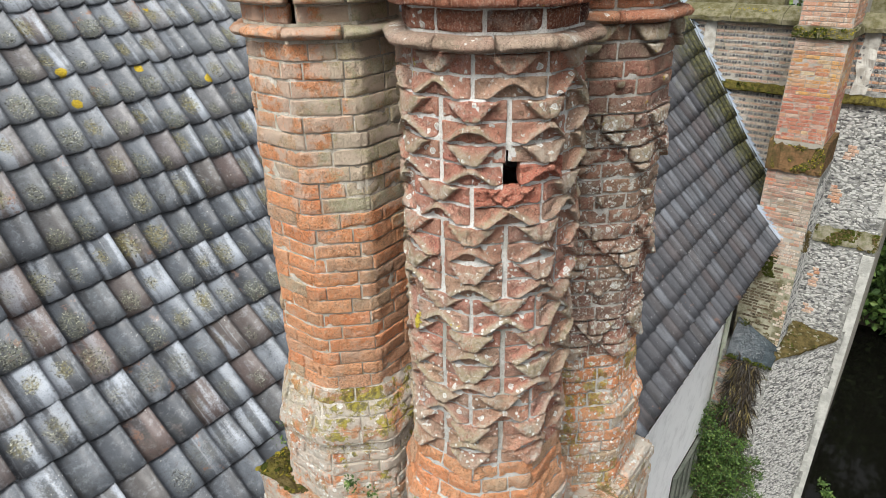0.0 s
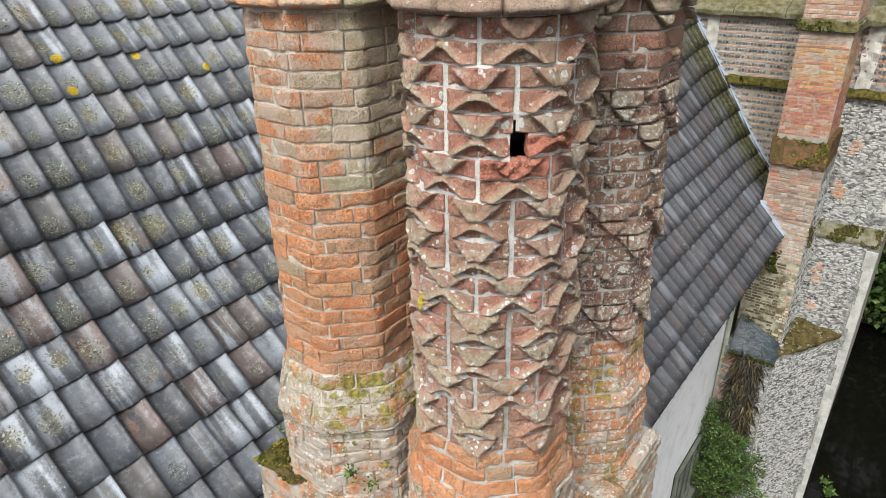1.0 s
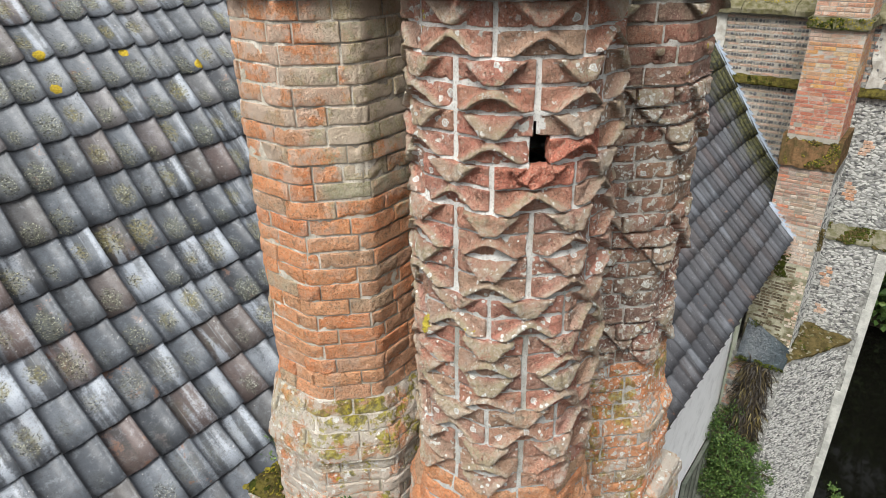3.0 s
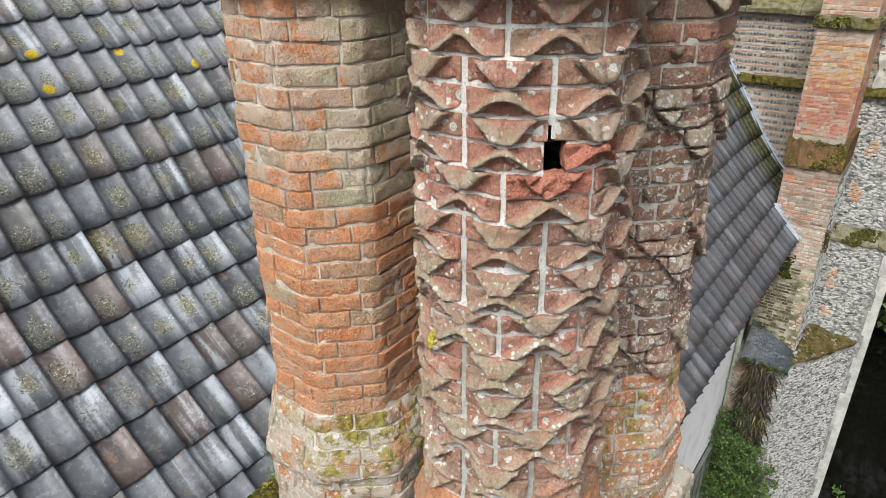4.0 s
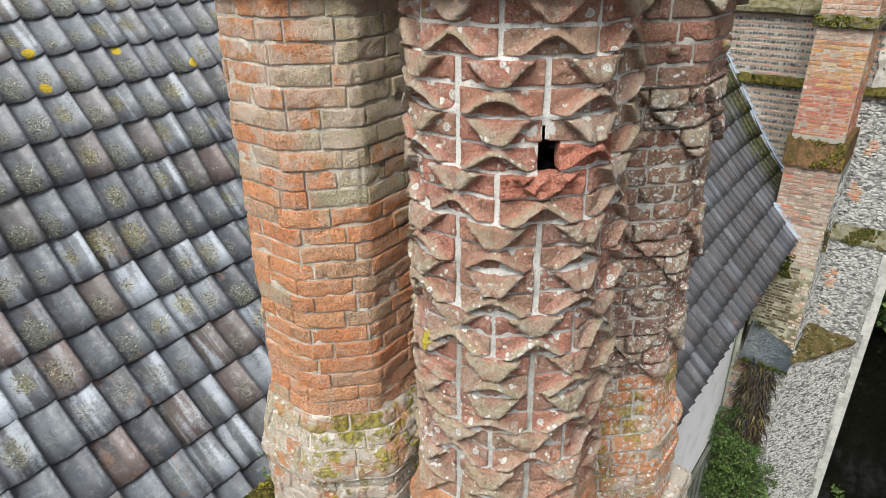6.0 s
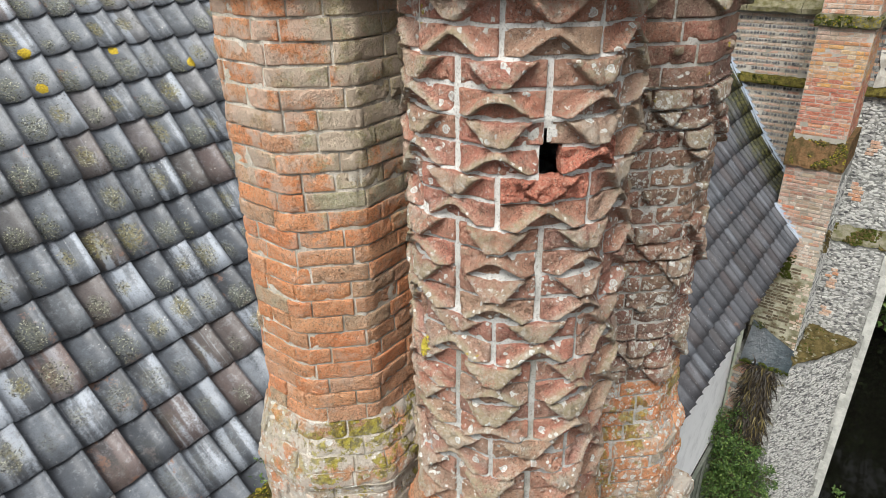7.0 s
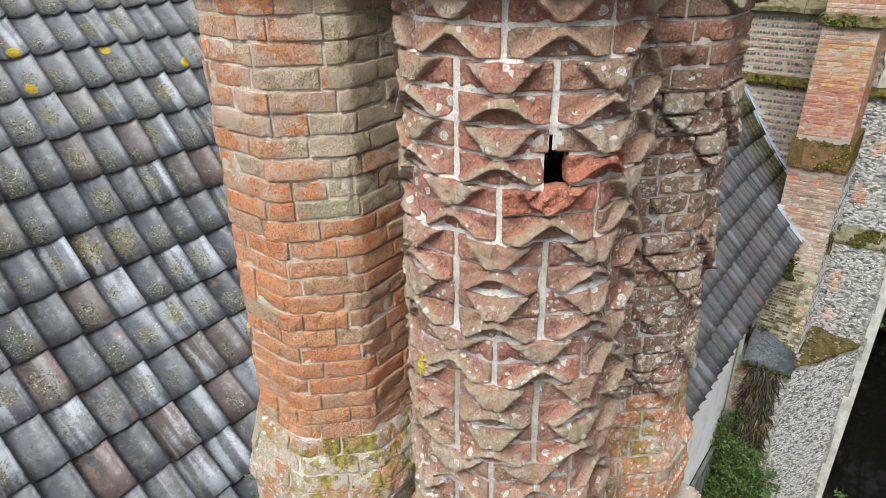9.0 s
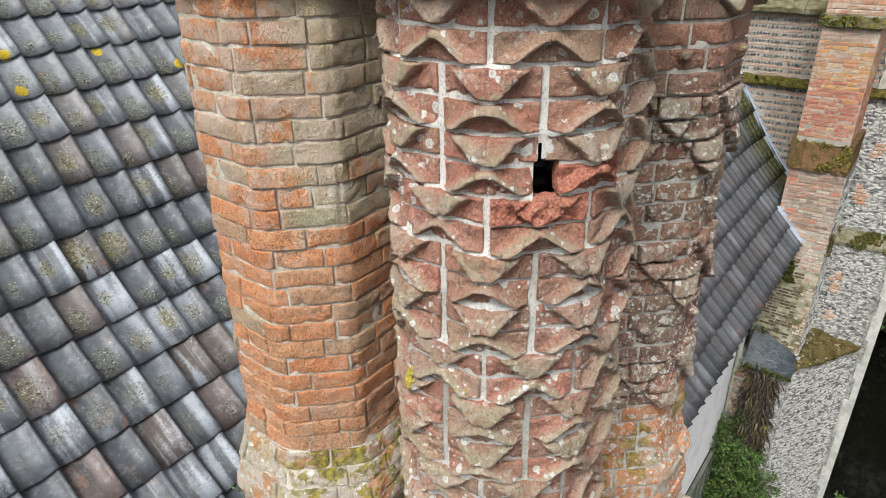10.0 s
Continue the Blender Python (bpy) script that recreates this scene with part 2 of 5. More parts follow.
def tile_material():
    m = Mat("lichened grey pantile", 0.5, 0.4)
    r = m.piece()
    r2, r3, r4, r5 = (m.math("FRACT", m.math("MULTIPLY", r, k)) for k in (13.7, 31.3, 57.9, 93.1))
    x, z = m.sep(0), m.sep(2)
    c = m.colors(r, [(0.0, (0.062, 0.07, 0.083)), (0.18, (0.095, 0.107, 0.124)), (0.32, (0.042, 0.047, 0.056)), (0.46, (0.115, 0.13, 0.152)), (0.58, (0.068, 0.075, 0.087)), (0.7, (0.09, 0.099, 0.11)), (0.8, (0.083, 0.073, 0.068)), (0.92, (0.112, 0.08, 0.075)), (1.0, (0.075, 0.066, 0.066))])
    # darker tile tones beyond the chimneys, mixed in by x
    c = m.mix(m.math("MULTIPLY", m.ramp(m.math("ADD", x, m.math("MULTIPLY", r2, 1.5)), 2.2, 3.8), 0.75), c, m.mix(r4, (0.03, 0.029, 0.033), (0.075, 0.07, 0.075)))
    uv = m.n("ShaderNodeUVMap")
    uv.uv_map = "tile"
    sp = m.n("ShaderNodeSeparateXYZ")
    m.t.links.new(uv.outputs[0], sp.inputs[0])
    u, v = sp.outputs[0], sp.outputs[1]

    def lanes(across, along, seed, detail):
        cv = m.n("ShaderNodeCombineXYZ")
        m.put(m.math("ADD", m.math("MULTIPLY", u, across), m.math("MULTIPLY", r, seed)), cv.inputs[0])
        m.put(m.math("MULTIPLY", v, along), cv.inputs[1])
        m.put(m.math("MULTIPLY", r2, 40.0), cv.inputs[2])
        return m.noise(1.0, detail, 0.5, cv.outputs[0])
    grain = m.math("MULTIPLY", m.math("SUBTRACT", m.noise(55, 6, 0.75), 0.5), 0.26)
    wash = m.math("ADD", lanes(2.3, 0.5, 91.0, 2), grain)
    thin = m.math("ADD", lanes(9.0, 0.6, 57.0, 3), grain)
    # pale bloom and painted sky sheen in soft lanes down each tile, dark wet lanes beside
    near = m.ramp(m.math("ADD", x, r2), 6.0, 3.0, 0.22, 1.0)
    bloom_sheen = m.math("MULTIPLY", near, m.ramp(r3, 0.4, 0.85, 0.05, 0.92))
    c = m.mix(m.math("MULTIPLY", m.ramp(wash, 0.46, 0.6), bloom_sheen), c, (0.33, 0.365, 0.415))
    c = m.mix(m.math("MULTIPLY", m.ramp(thin, 0.55, 0.7), m.math("MULTIPLY", bloom_sheen, 0.45)), c, (0.31, 0.335, 0.365))
    c = m.mix(m.math("MULTIPLY", m.ramp(wash, 0.46, 0.33), m.ramp(r5, 0.3, 0.8, 0.15, 0.75)), c, (0.04, 0.042, 0.046))
    # dark damp line along the lapped edge, with the lap's shadow painted in
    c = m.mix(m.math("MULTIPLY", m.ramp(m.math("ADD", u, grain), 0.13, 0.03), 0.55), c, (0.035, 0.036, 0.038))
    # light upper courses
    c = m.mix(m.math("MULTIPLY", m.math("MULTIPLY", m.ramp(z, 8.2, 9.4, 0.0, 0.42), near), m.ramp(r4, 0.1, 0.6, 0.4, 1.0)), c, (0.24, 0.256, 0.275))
    c = m.mix(m.math("MULTIPLY", m.ramp(m.noise(120, 5, 0.8), 0.53, 0.62), 0.45), c, (0.04, 0.04, 0.042))
    # mottled weathering of the fired skin
    mott = m.noise(16, 7, 0.78)
    c = m.mix(m.math("MULTIPLY", m.ramp(mott, 0.5, 0.66), m.math("MULTIPLY", near, 0.32)), c, (0.31, 0.335, 0.365))
    c = m.mix(m.math("MULTIPLY", m.ramp(mott, 0.47, 0.34), 0.5), c, (0.05, 0.05, 0.052))
    # rust-red bare clay on a few
    c = m.mix(m.math("MULTIPLY", m.ramp(m.math("ADD", m.noise(8, 5, 0.7), grain), 0.56, 0.66), m.ramp(r5, 0.86, 0.92)), c, (0.17, 0.1, 0.075))
    # one crusty lichen colony on most tiles
    du = m.math("SUBTRACT", u, m.math("ADD", m.math("MULTIPLY", r2, 0.36), 0.32))
    dv = m.math("MULTIPLY", m.math("SUBTRACT", v, m.math("ADD", m.math("MULTIPLY", r3, 0.34), 0.16)), 1.3)
    d = m.math("SQRT", m.math("ADD", m.math("MULTIPLY", du, du), m.math("MULTIPLY", dv, dv)))
    d = m.math("ADD", d, m.math("MULTIPLY", m.math("SUBTRACT", m.noise(26, 5, 0.7), 0.5), 0.6))
    amount = m.math("MULTIPLY", m.ramp(r4, 0.04, 0.16), m.ramp(m.math("ADD", z, m.math("MULTIPLY", r2, 1.2)), 7.6, 8.9, 0.14, 1.0))
    colony = m.math("MULTIPLY", m.ramp(m.math("SUBTRACT", d, m.math("MULTIPLY", r5, 0.22)), 0.28, 0.03), m.math("MULTIPLY", amount, near))
    tint = m.mix(m.ramp(r3, 0.35, 0.8), (0.13, 0.135, 0.1), (0.19, 0.165, 0.06))
    c = m.mix(m.math("MULTIPLY", m.math("MULTIPLY", colony, m.ramp(m.noise(48, 4, 0.7), 0.36, 0.58)), 0.75), c, tint)
    blacks = m.math("MULTIPLY", m.ramp(m.noise(56, 4, 0.65), 0.545, 0.595), m.ramp(colony, 0.02, 0.35))
    c = m.mix(m.math("MULTIPLY", blacks, 0.85), c, (0.028, 0.028, 0.024))
    crumbs = m.math("MULTIPLY", m.ramp(m.noise(78, 5, 0.72), 0.54, 0.62), m.math("MULTIPLY", m.ramp(colony, 0.1, 0.5), m.ramp(m.noise(21, 3), 0.4, 0.52)))
    c = m.mix(m.math("MULTIPLY", crumbs, 0.9), c, m.mix(r2, (0.42, 0.41, 0.24), (0.52, 0.54, 0.47)))
    # small dark scabs and a few white rosettes
    scab = m.math("MULTIPLY", m.ramp(m.voronoi(34, warp=0.014), 0.2, 0.14), m.math("MULTIPLY", m.ramp(m.noise(3.3, 3), 0.5, 0.58), m.ramp(z, 7.9, 8.8)))
    c = m.mix(m.math("MULTIPLY", scab, 0.85), c, (0.03, 0.03, 0.026))
    dots = m.ramp(m.voronoi(26, warp=0.012), 0.17, 0.12)
    c = m.mix(m.math("MULTIPLY", m.math("MULTIPLY", dots, m.ramp(m.noise(6, 3), 0.57, 0.63)), m.math("MULTIPLY", near, 0.5)), c, (0.5, 0.5, 0.47))
    # orange-yellow lichen discs high on the slope
    disc = m.math("ADD", m.voronoi(2.6), m.math("MULTIPLY", m.math("SUBTRACT", m.noise(28, 4, 0.6), 0.5), 0.12))
    gold = m.math("MULTIPLY", m.ramp(disc, 0.125, 0.105), m.math("MULTIPLY", m.ramp(z, 8.9, 9.2), near))
    c = m.mix(gold, c, m.mix(m.ramp(m.noise(75, 3), 0.4, 0.6), (0.34, 0.24, 0.02), (0.56, 0.41, 0.03)))
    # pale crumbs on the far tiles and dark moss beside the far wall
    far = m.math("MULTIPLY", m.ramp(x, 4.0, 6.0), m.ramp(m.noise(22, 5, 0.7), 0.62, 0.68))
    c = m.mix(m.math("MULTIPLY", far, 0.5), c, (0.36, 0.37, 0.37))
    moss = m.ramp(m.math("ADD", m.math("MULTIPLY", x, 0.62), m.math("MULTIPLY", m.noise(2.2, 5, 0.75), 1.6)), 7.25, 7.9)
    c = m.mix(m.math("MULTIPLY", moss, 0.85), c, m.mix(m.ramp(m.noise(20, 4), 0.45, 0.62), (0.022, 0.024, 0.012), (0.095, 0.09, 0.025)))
    m.bump(m.noise(150, 4, 0.7), 0.002, 0.4).bump(m.math("ADD", crumbs, blacks), 0.003, 0.6).bump(mott, 0.003, 0.4).bump(wash, 0.003, 0.3)
    return m.done(c, m.math("ADD", m.ramp(m.noise(17, 4), 0.3, 0.7, 0.42, 0.62), m.math("MULTIPLY", colony, 0.35)))


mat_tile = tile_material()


def plain(name, a, b, scale, rough=0.85, bump=0.004, spec=0.3, fine=60):
    m = Mat(name, rough, spec)
    c = m.mix(m.ramp(m.noise(scale, 6, 0.65), 0.35, 0.65), a, b)
    c = m.mix(m.math("MULTIPLY", m.ramp(m.noise(fine, 4, 0.7), 0.45, 0.7), 0.35), c, tuple(0.55 * v for v in a))
    return m.bump(m.noise(fine, 5, 0.7), bump, 0.7).done(c)


mat_render = plain("white lime render", (0.92, 0.925, 0.925), (0.89, 0.9, 0.9), 0.8, 0.8, 0.0005, fine=3)
mat_stone = plain("mossy coping stone", (0.2, 0.185, 0.12), (0.09, 0.082, 0.028), 7.0, bump=0.03, fine=24)
mat_moss = plain("yellow green moss", (0.14, 0.12, 0.03), (0.05, 0.042, 0.016), 16.0, 1.0, 0.05, 0.05, 35)
mat_lead = plain("pale lead flashing", (0.4, 0.45, 0.52), (0.3, 0.35, 0.42), 4.0, 0.5, 0.004)
mat_mortar_far = plain("grey lime mortar", (0.4, 0.375, 0.33), (0.25, 0.23, 0.185), 2.5, 0.95, 0.01, fine=25)
mat_plaster = plain("pale lime plaster", (0.5, 0.485, 0.44), (0.32, 0.3, 0.26), 6.0, 0.9, 0.005)
mat_gold_lichen = plain("golden yellow lichen", (0.4, 0.32, 0.04), (0.52, 0.44, 0.1), 30.0, 1.0, 0.01, 0.05, 60)
mat_moss_grey = plain("grey moss and flint rubble", (0.26, 0.24, 0.19), (0.1, 0.1, 0.04), 5.0, 1.0, 0.03, 0.1, 30)
mat_moss_brown = plain("brown moss", (0.13, 0.1, 0.042), (0.055, 0.045, 0.018), 9.0, 1.0, 0.05, 0.05, 28)
mat_setoff = plain("mossy brick rubble", (0.19, 0.11, 0.055), (0.075, 0.058, 0.025), 8.0, 0.95, 0.05, 0.1, 26)
mat_twig = plain("brown bark", (0.1, 0.075, 0.05), (0.06, 0.045, 0.03), 9.0, 0.9, 0.01)
mat_glass = plain("dark window glass", (0.03, 0.035, 0.035), (0.05, 0.055, 0.05), 2.0, 0.08, 0.0, 0.5)
mat_slate = plain("dark wet slate", (0.018, 0.026, 0.032), (0.05, 0.068, 0.078), 7.0, 0.22, 0.03, 0.5, 14)
mat_mortar_wet = plain("damp green mortar", (0.4, 0.385, 0.29), (0.1, 0.09, 0.04), 3.5, 0.9, 0.01, fine=22)
mat_moss_dark = plain("dark green moss", (0.07, 0.085, 0.015), (0.025, 0.03, 0.008), 9.0, 1.0, 0.05, 0.05, 35)
mat_moss_gold = plain("golden moss", (0.3, 0.25, 0.03), (0.15, 0.13, 0.03), 11.0, 1.0, 0.05, 0.05, 35)
mat_wood = plain("grey green painted timber", (0.35, 0.37, 0.3), (0.25, 0.27, 0.2), 4.0, 0.7, 0.003)
mat_frame = plain("dark green painted timber", (0.1, 0.115, 0.09), (0.17, 0.18, 0.15), 4.0, 0.6, 0.003)
# bedding toned dark to stand for shadow lines between the pale flints
mat_flint_bed = plain("grey flint bedding mortar", (0.35, 0.35, 0.325), (0.13, 0.13, 0.12), 12.0, 0.95, 0.02, 0.1, 30)
mat_limewash = plain("limewashed flint", (0.52, 0.52, 0.48), (0.36, 0.36, 0.33), 5.0, 0.9, 0.03, 0.2, 24)
mat_earth = plain("dark soil", (0.06, 0.05, 0.035), (0.035, 0.03, 0.02), 6.0, 0.95, 0.03)
# near-black, used only for the slab behind the window panes
mat_backing_dark = plain("near-black window backing", (0.012, 0.01, 0.01), (0.02, 0.016, 0.014), 6.0, 0.95)


def flint_material(name, stops, spec=0.4):
    m = Mat(name, 0.6, spec)
    c = m.colors(m.piece(), stops)
    c = m.mix(m.ramp(m.noise(14, 5, 0.7), 0.5, 0.7, 0, 0.6), c, (0.46, 0.45, 0.41))
    return m.bump(m.noise(40, 4), 0.01, 0.6).done(c)


mat_flint_pale = flint_material("pale knapped flint", [(0.0, (0.48, 0.48, 0.45)), (0.3, (0.36, 0.36, 0.345)), (0.6, (0.52, 0.51, 0.48)), (0.74, (0.27, 0.27, 0.26)), (0.84, (0.045, 0.045, 0.05)), (1.0, (0.1, 0.1, 0.1))])
mat_flint_dark = flint_material("dark flint", [(0.0, (0.05, 0.05, 0.055)), (0.6, (0.11, 0.11, 0.115)), (1.0, (0.2, 0.19, 0.18))])
mat_brick_far = brick_material("soft red wall brick", [(0.0, (0.55, 0.22, 0.14)), (0.4, (0.6, 0.34, 0.24)), (0.7, (0.62, 0.46, 0.35)), (1.0, (0.6, 0.26, 0.13))], 0.2, 0.2, 0.7)


mat_brick_pier = brick_material("orange red buttress brick", [(0.0, (0.6, 0.24, 0.12)), (0.3, (0.5, 0.18, 0.1)), (0.55, (0.68, 0.3, 0.1)), (0.8, (0.55, 0.26, 0.16)), (1.0, (0.68, 0.46, 0.26))], 0.2, 0.2, 0.4)
mat_brick_mixed = brick_material("mixed worn buttress brick", [(0.0, (0.45, 0.18, 0.13)), (0.25, (0.62, 0.56, 0.48)), (0.42, (0.2, 0.12, 0.11)), (0.6, (0.5, 0.36, 0.28)), (0.75, (0.66, 0.2, 0.1)), (0.88, (0.24, 0.16, 0.13)), (1.0, (0.5, 0.42, 0.3))], 0.35, 0.2, 0.55, warm=(0.42, 0.28, 0.22))
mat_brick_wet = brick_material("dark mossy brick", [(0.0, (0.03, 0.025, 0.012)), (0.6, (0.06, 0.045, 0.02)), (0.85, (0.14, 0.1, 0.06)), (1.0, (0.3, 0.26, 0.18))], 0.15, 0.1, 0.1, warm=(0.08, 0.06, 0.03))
mat_brick_gold = brick_material("ochre buttress brick", [(0.0, (0.66, 0.36, 0.1)), (0.4, (0.58, 0.24, 0.1)), (0.7, (0.58, 0.45, 0.26)), (0.85, (0.62, 0.55, 0.46)), (1.0, (0.46, 0.17, 0.1))], 0.3, 0.2, 0.5, warm=(0.56, 0.3, 0.16))
mat_brick_deep = brick_material("deep red buttress brick", [(0.0, (0.5, 0.14, 0.085)), (0.4, (0.42, 0.14, 0.1)), (0.7, (0.58, 0.19, 0.11)), (0.9, (0.46, 0.17, 0.11)), (1.0, (0.56, 0.44, 0.36))], 0.1, 0.15, 0.4, warm=(0.52, 0.2, 0.13))
mat_brick_pale = brick_material("pale weathered wall brick", [(0.0, (0.52, 0.37, 0.3)), (0.4, (0.54, 0.45, 0.37)), (0.7, (0.54, 0.31, 0.24)), (1.0, (0.58, 0.52, 0.45))], 0.35, 0.2, 0.45)
mat_brick_limed = brick_material("limewashed old brick", [(0.0, (0.7, 0.64, 0.55)), (0.5, (0.6, 0.5, 0.4)), (0.75, (0.5, 0.27, 0.19)), (1.0, (0.72, 0.67, 0.6))], 0.35, 0.2, 0.8, 0.3)


def leaf_material(name, stops):
    m = Mat(name, 0.55, 0.35)
    m.b.inputs["Transmission Weight"].default_value = 0.0
    return m.done(m.colors(m.piece(), stops))


mat_leaf = leaf_material("bush leaf", [(0.0, (0.02, 0.045, 0.011)), (0.5, (0.055, 0.11, 0.022)), (0.85, (0.1, 0.165, 0.035)), (1.0, (0.18, 0.25, 0.07))])
mat_dry = leaf_material("dead brown fern", [(0.0, (0.01, 0.007, 0.004)), (0.6, (0.024, 0.016, 0.008)), (0.85, (0.065, 0.048, 0.016)), (1.0, (0.16, 0.13, 0.04))])
mat_straw = leaf_material("dry grass", [(0.0, (0.16, 0.11, 0.05)), (0.5, (0.3, 0.22, 0.11)), (0.8, (0.36, 0.27, 0.14)), (1.0, (0.12, 0.13, 0.04))])
_w = Mat("dark moat water", 0.05, 0.3)
mat_water = _w.bump(_w.noise(2.0, 2), 0.01, 0.2).done((0.004, 0.004, 0.003))

# ---- mesh helpers ----
def mesh_of(name, verts, faces, material, smooth=True):
    me = bpy.data.meshes.new(name)
    me.from_pydata([tuple(v) for v in verts], [], faces)
    me.materials.append(material)
    if smooth:
        me.shade_smooth()
    me.update()
    return me


def piece(name, verts, faces, material, parent=None, label="", smooth=True, kind=""):
    ob = new(name, mesh_of(name, verts, faces, material, smooth))
    ob.parent = parent
    return tagged(ob, label, kind=kind)


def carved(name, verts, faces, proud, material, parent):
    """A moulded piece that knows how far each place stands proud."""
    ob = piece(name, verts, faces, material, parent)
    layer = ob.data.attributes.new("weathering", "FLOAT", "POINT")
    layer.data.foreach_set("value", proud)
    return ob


def part(name, bm, material, parent=None, label="", smooth=False):
    me = bpy.data.meshes.new(name)
    bm.to_mesh(me)
    bm.free()
    me.materials.append(material)
    if smooth:
        me.shade_smooth()
    ob = new(name, me)
    ob.parent = parent
    return tagged(ob, label)


def thing(name, label, category, group="", kind=""):
    ob = new(name)
    ob.empty_display_size = 0.2
    return tagged(ob, label, category, group, kind)


def box_bm(x0, x1, y0, y1, z0, z1, bevel=0.0, cuts=0, rough=0.0, seed=0):
    bm = bmesh.new()
    bmesh.ops.create_cube(bm, size=1)
    for v in bm.verts:
        v.co = Vector(((x0 + x1) / 2 + v.co.x * (x1 - x0), (y0 + y1) / 2 + v.co.y * (y1 - y0), (z0 + z1) / 2 + v.co.z * (z1 - z0)))
    if bevel:
        bmesh.ops.bevel(bm, geom=bm.edges[:], offset=bevel, segments=2, affect="EDGES")
    if cuts:
        bmesh.ops.subdivide_edges(bm, edges=bm.edges[:], cuts=cuts, use_grid_fill=True)
    if rough:
        for v in bm.verts:
            v.co += rough * noise.noise_vector(v.co * 6 + Vector((seed, 0, 0)))
    return bm


def prism_bm(profile, axis_from, axis_to, axis="y"):
    """A prism: profile points (a, b) swept along an axis."""
    bm = bmesh.new()
    rings = []
    for d in (axis_from, axis_to):
        rings.append([bm.verts.new((a, d, b) if axis == "y" else (d, a, b)) for a, b in profile])
    n = len(profile)
    bm.faces.new(rings[0])
    bm.faces.new(rings[1][::-1])
    for i in range(n):
        bm.faces.new((rings[0][i], rings[1][i], rings[1][(i + 1) % n], rings[0][(i + 1) % n]))
    bmesh.ops.recalc_face_normals(bm, faces=bm.faces[:])
    return bm


def rough_prism(profile, a, b, axis="y", amount=0.022):
    """A prism cut into short lengths and worn uneven."""
    bm = prism_bm(profile, a, b, axis)
    long = [e for e in bm.edges if abs((e.verts[0].co - e.verts[1].co).length - abs(b - a)) < 1e-4]
    bmesh.ops.subdivide_edges(bm, edges=long, cuts=max(2, int(abs(b - a) / 0.06)), use_grid_fill=True)
    for v in bm.verts:
        v.co += amount * noise.noise_vector(v.co * 7) + amount * 0.5 * noise.noise_vector(v.co * 19)
    return bm


def rnd(a, b):
    return random.uniform(a, b)


def smooth_step(a, b, x):
    t = min(1.0, max(0.0, (x - a) / (b - a)))
    return t * t * (3 - 2 * t)


# ---- pieces of an octagonal shaft ----
TAN = math.tan(radians(22.5))


def oct_point(c, a, p):
    """Place and outward normal at p (0 to 8, one unit a face) round an octagon of apothem a; faces look to multiples of 45 degrees."""
    p %= 8
    i = int(p)
    u = p - i
    th = radians(45 * i)
    nx, ny = math.cos(th), math.sin(th)
    d = (u - 0.5) * 2 * a * TAN
    x, y = c[0] + a * nx - d * ny, c[1] + a * ny + d * nx
    # turn the normal and round the arris near a corner
    e = min(u, 1 - u)
    k = max(0.0, 1 - e / 0.08)
    th2 = th + radians(22.5) * k * (1 if u > 0.5 else -1)
    n = Vector((math.cos(th2), math.sin(th2), 0))
    q = Vector((x, y, 0)) - n * (0.012 * k * k)
    return q, n


def steps(length, r, n):
    inner = [r + (length - 2 * r) * i / n for i in range(n + 1)]
    return [0.0, r * 0.35] + inner + [length - r * 0.35, length]


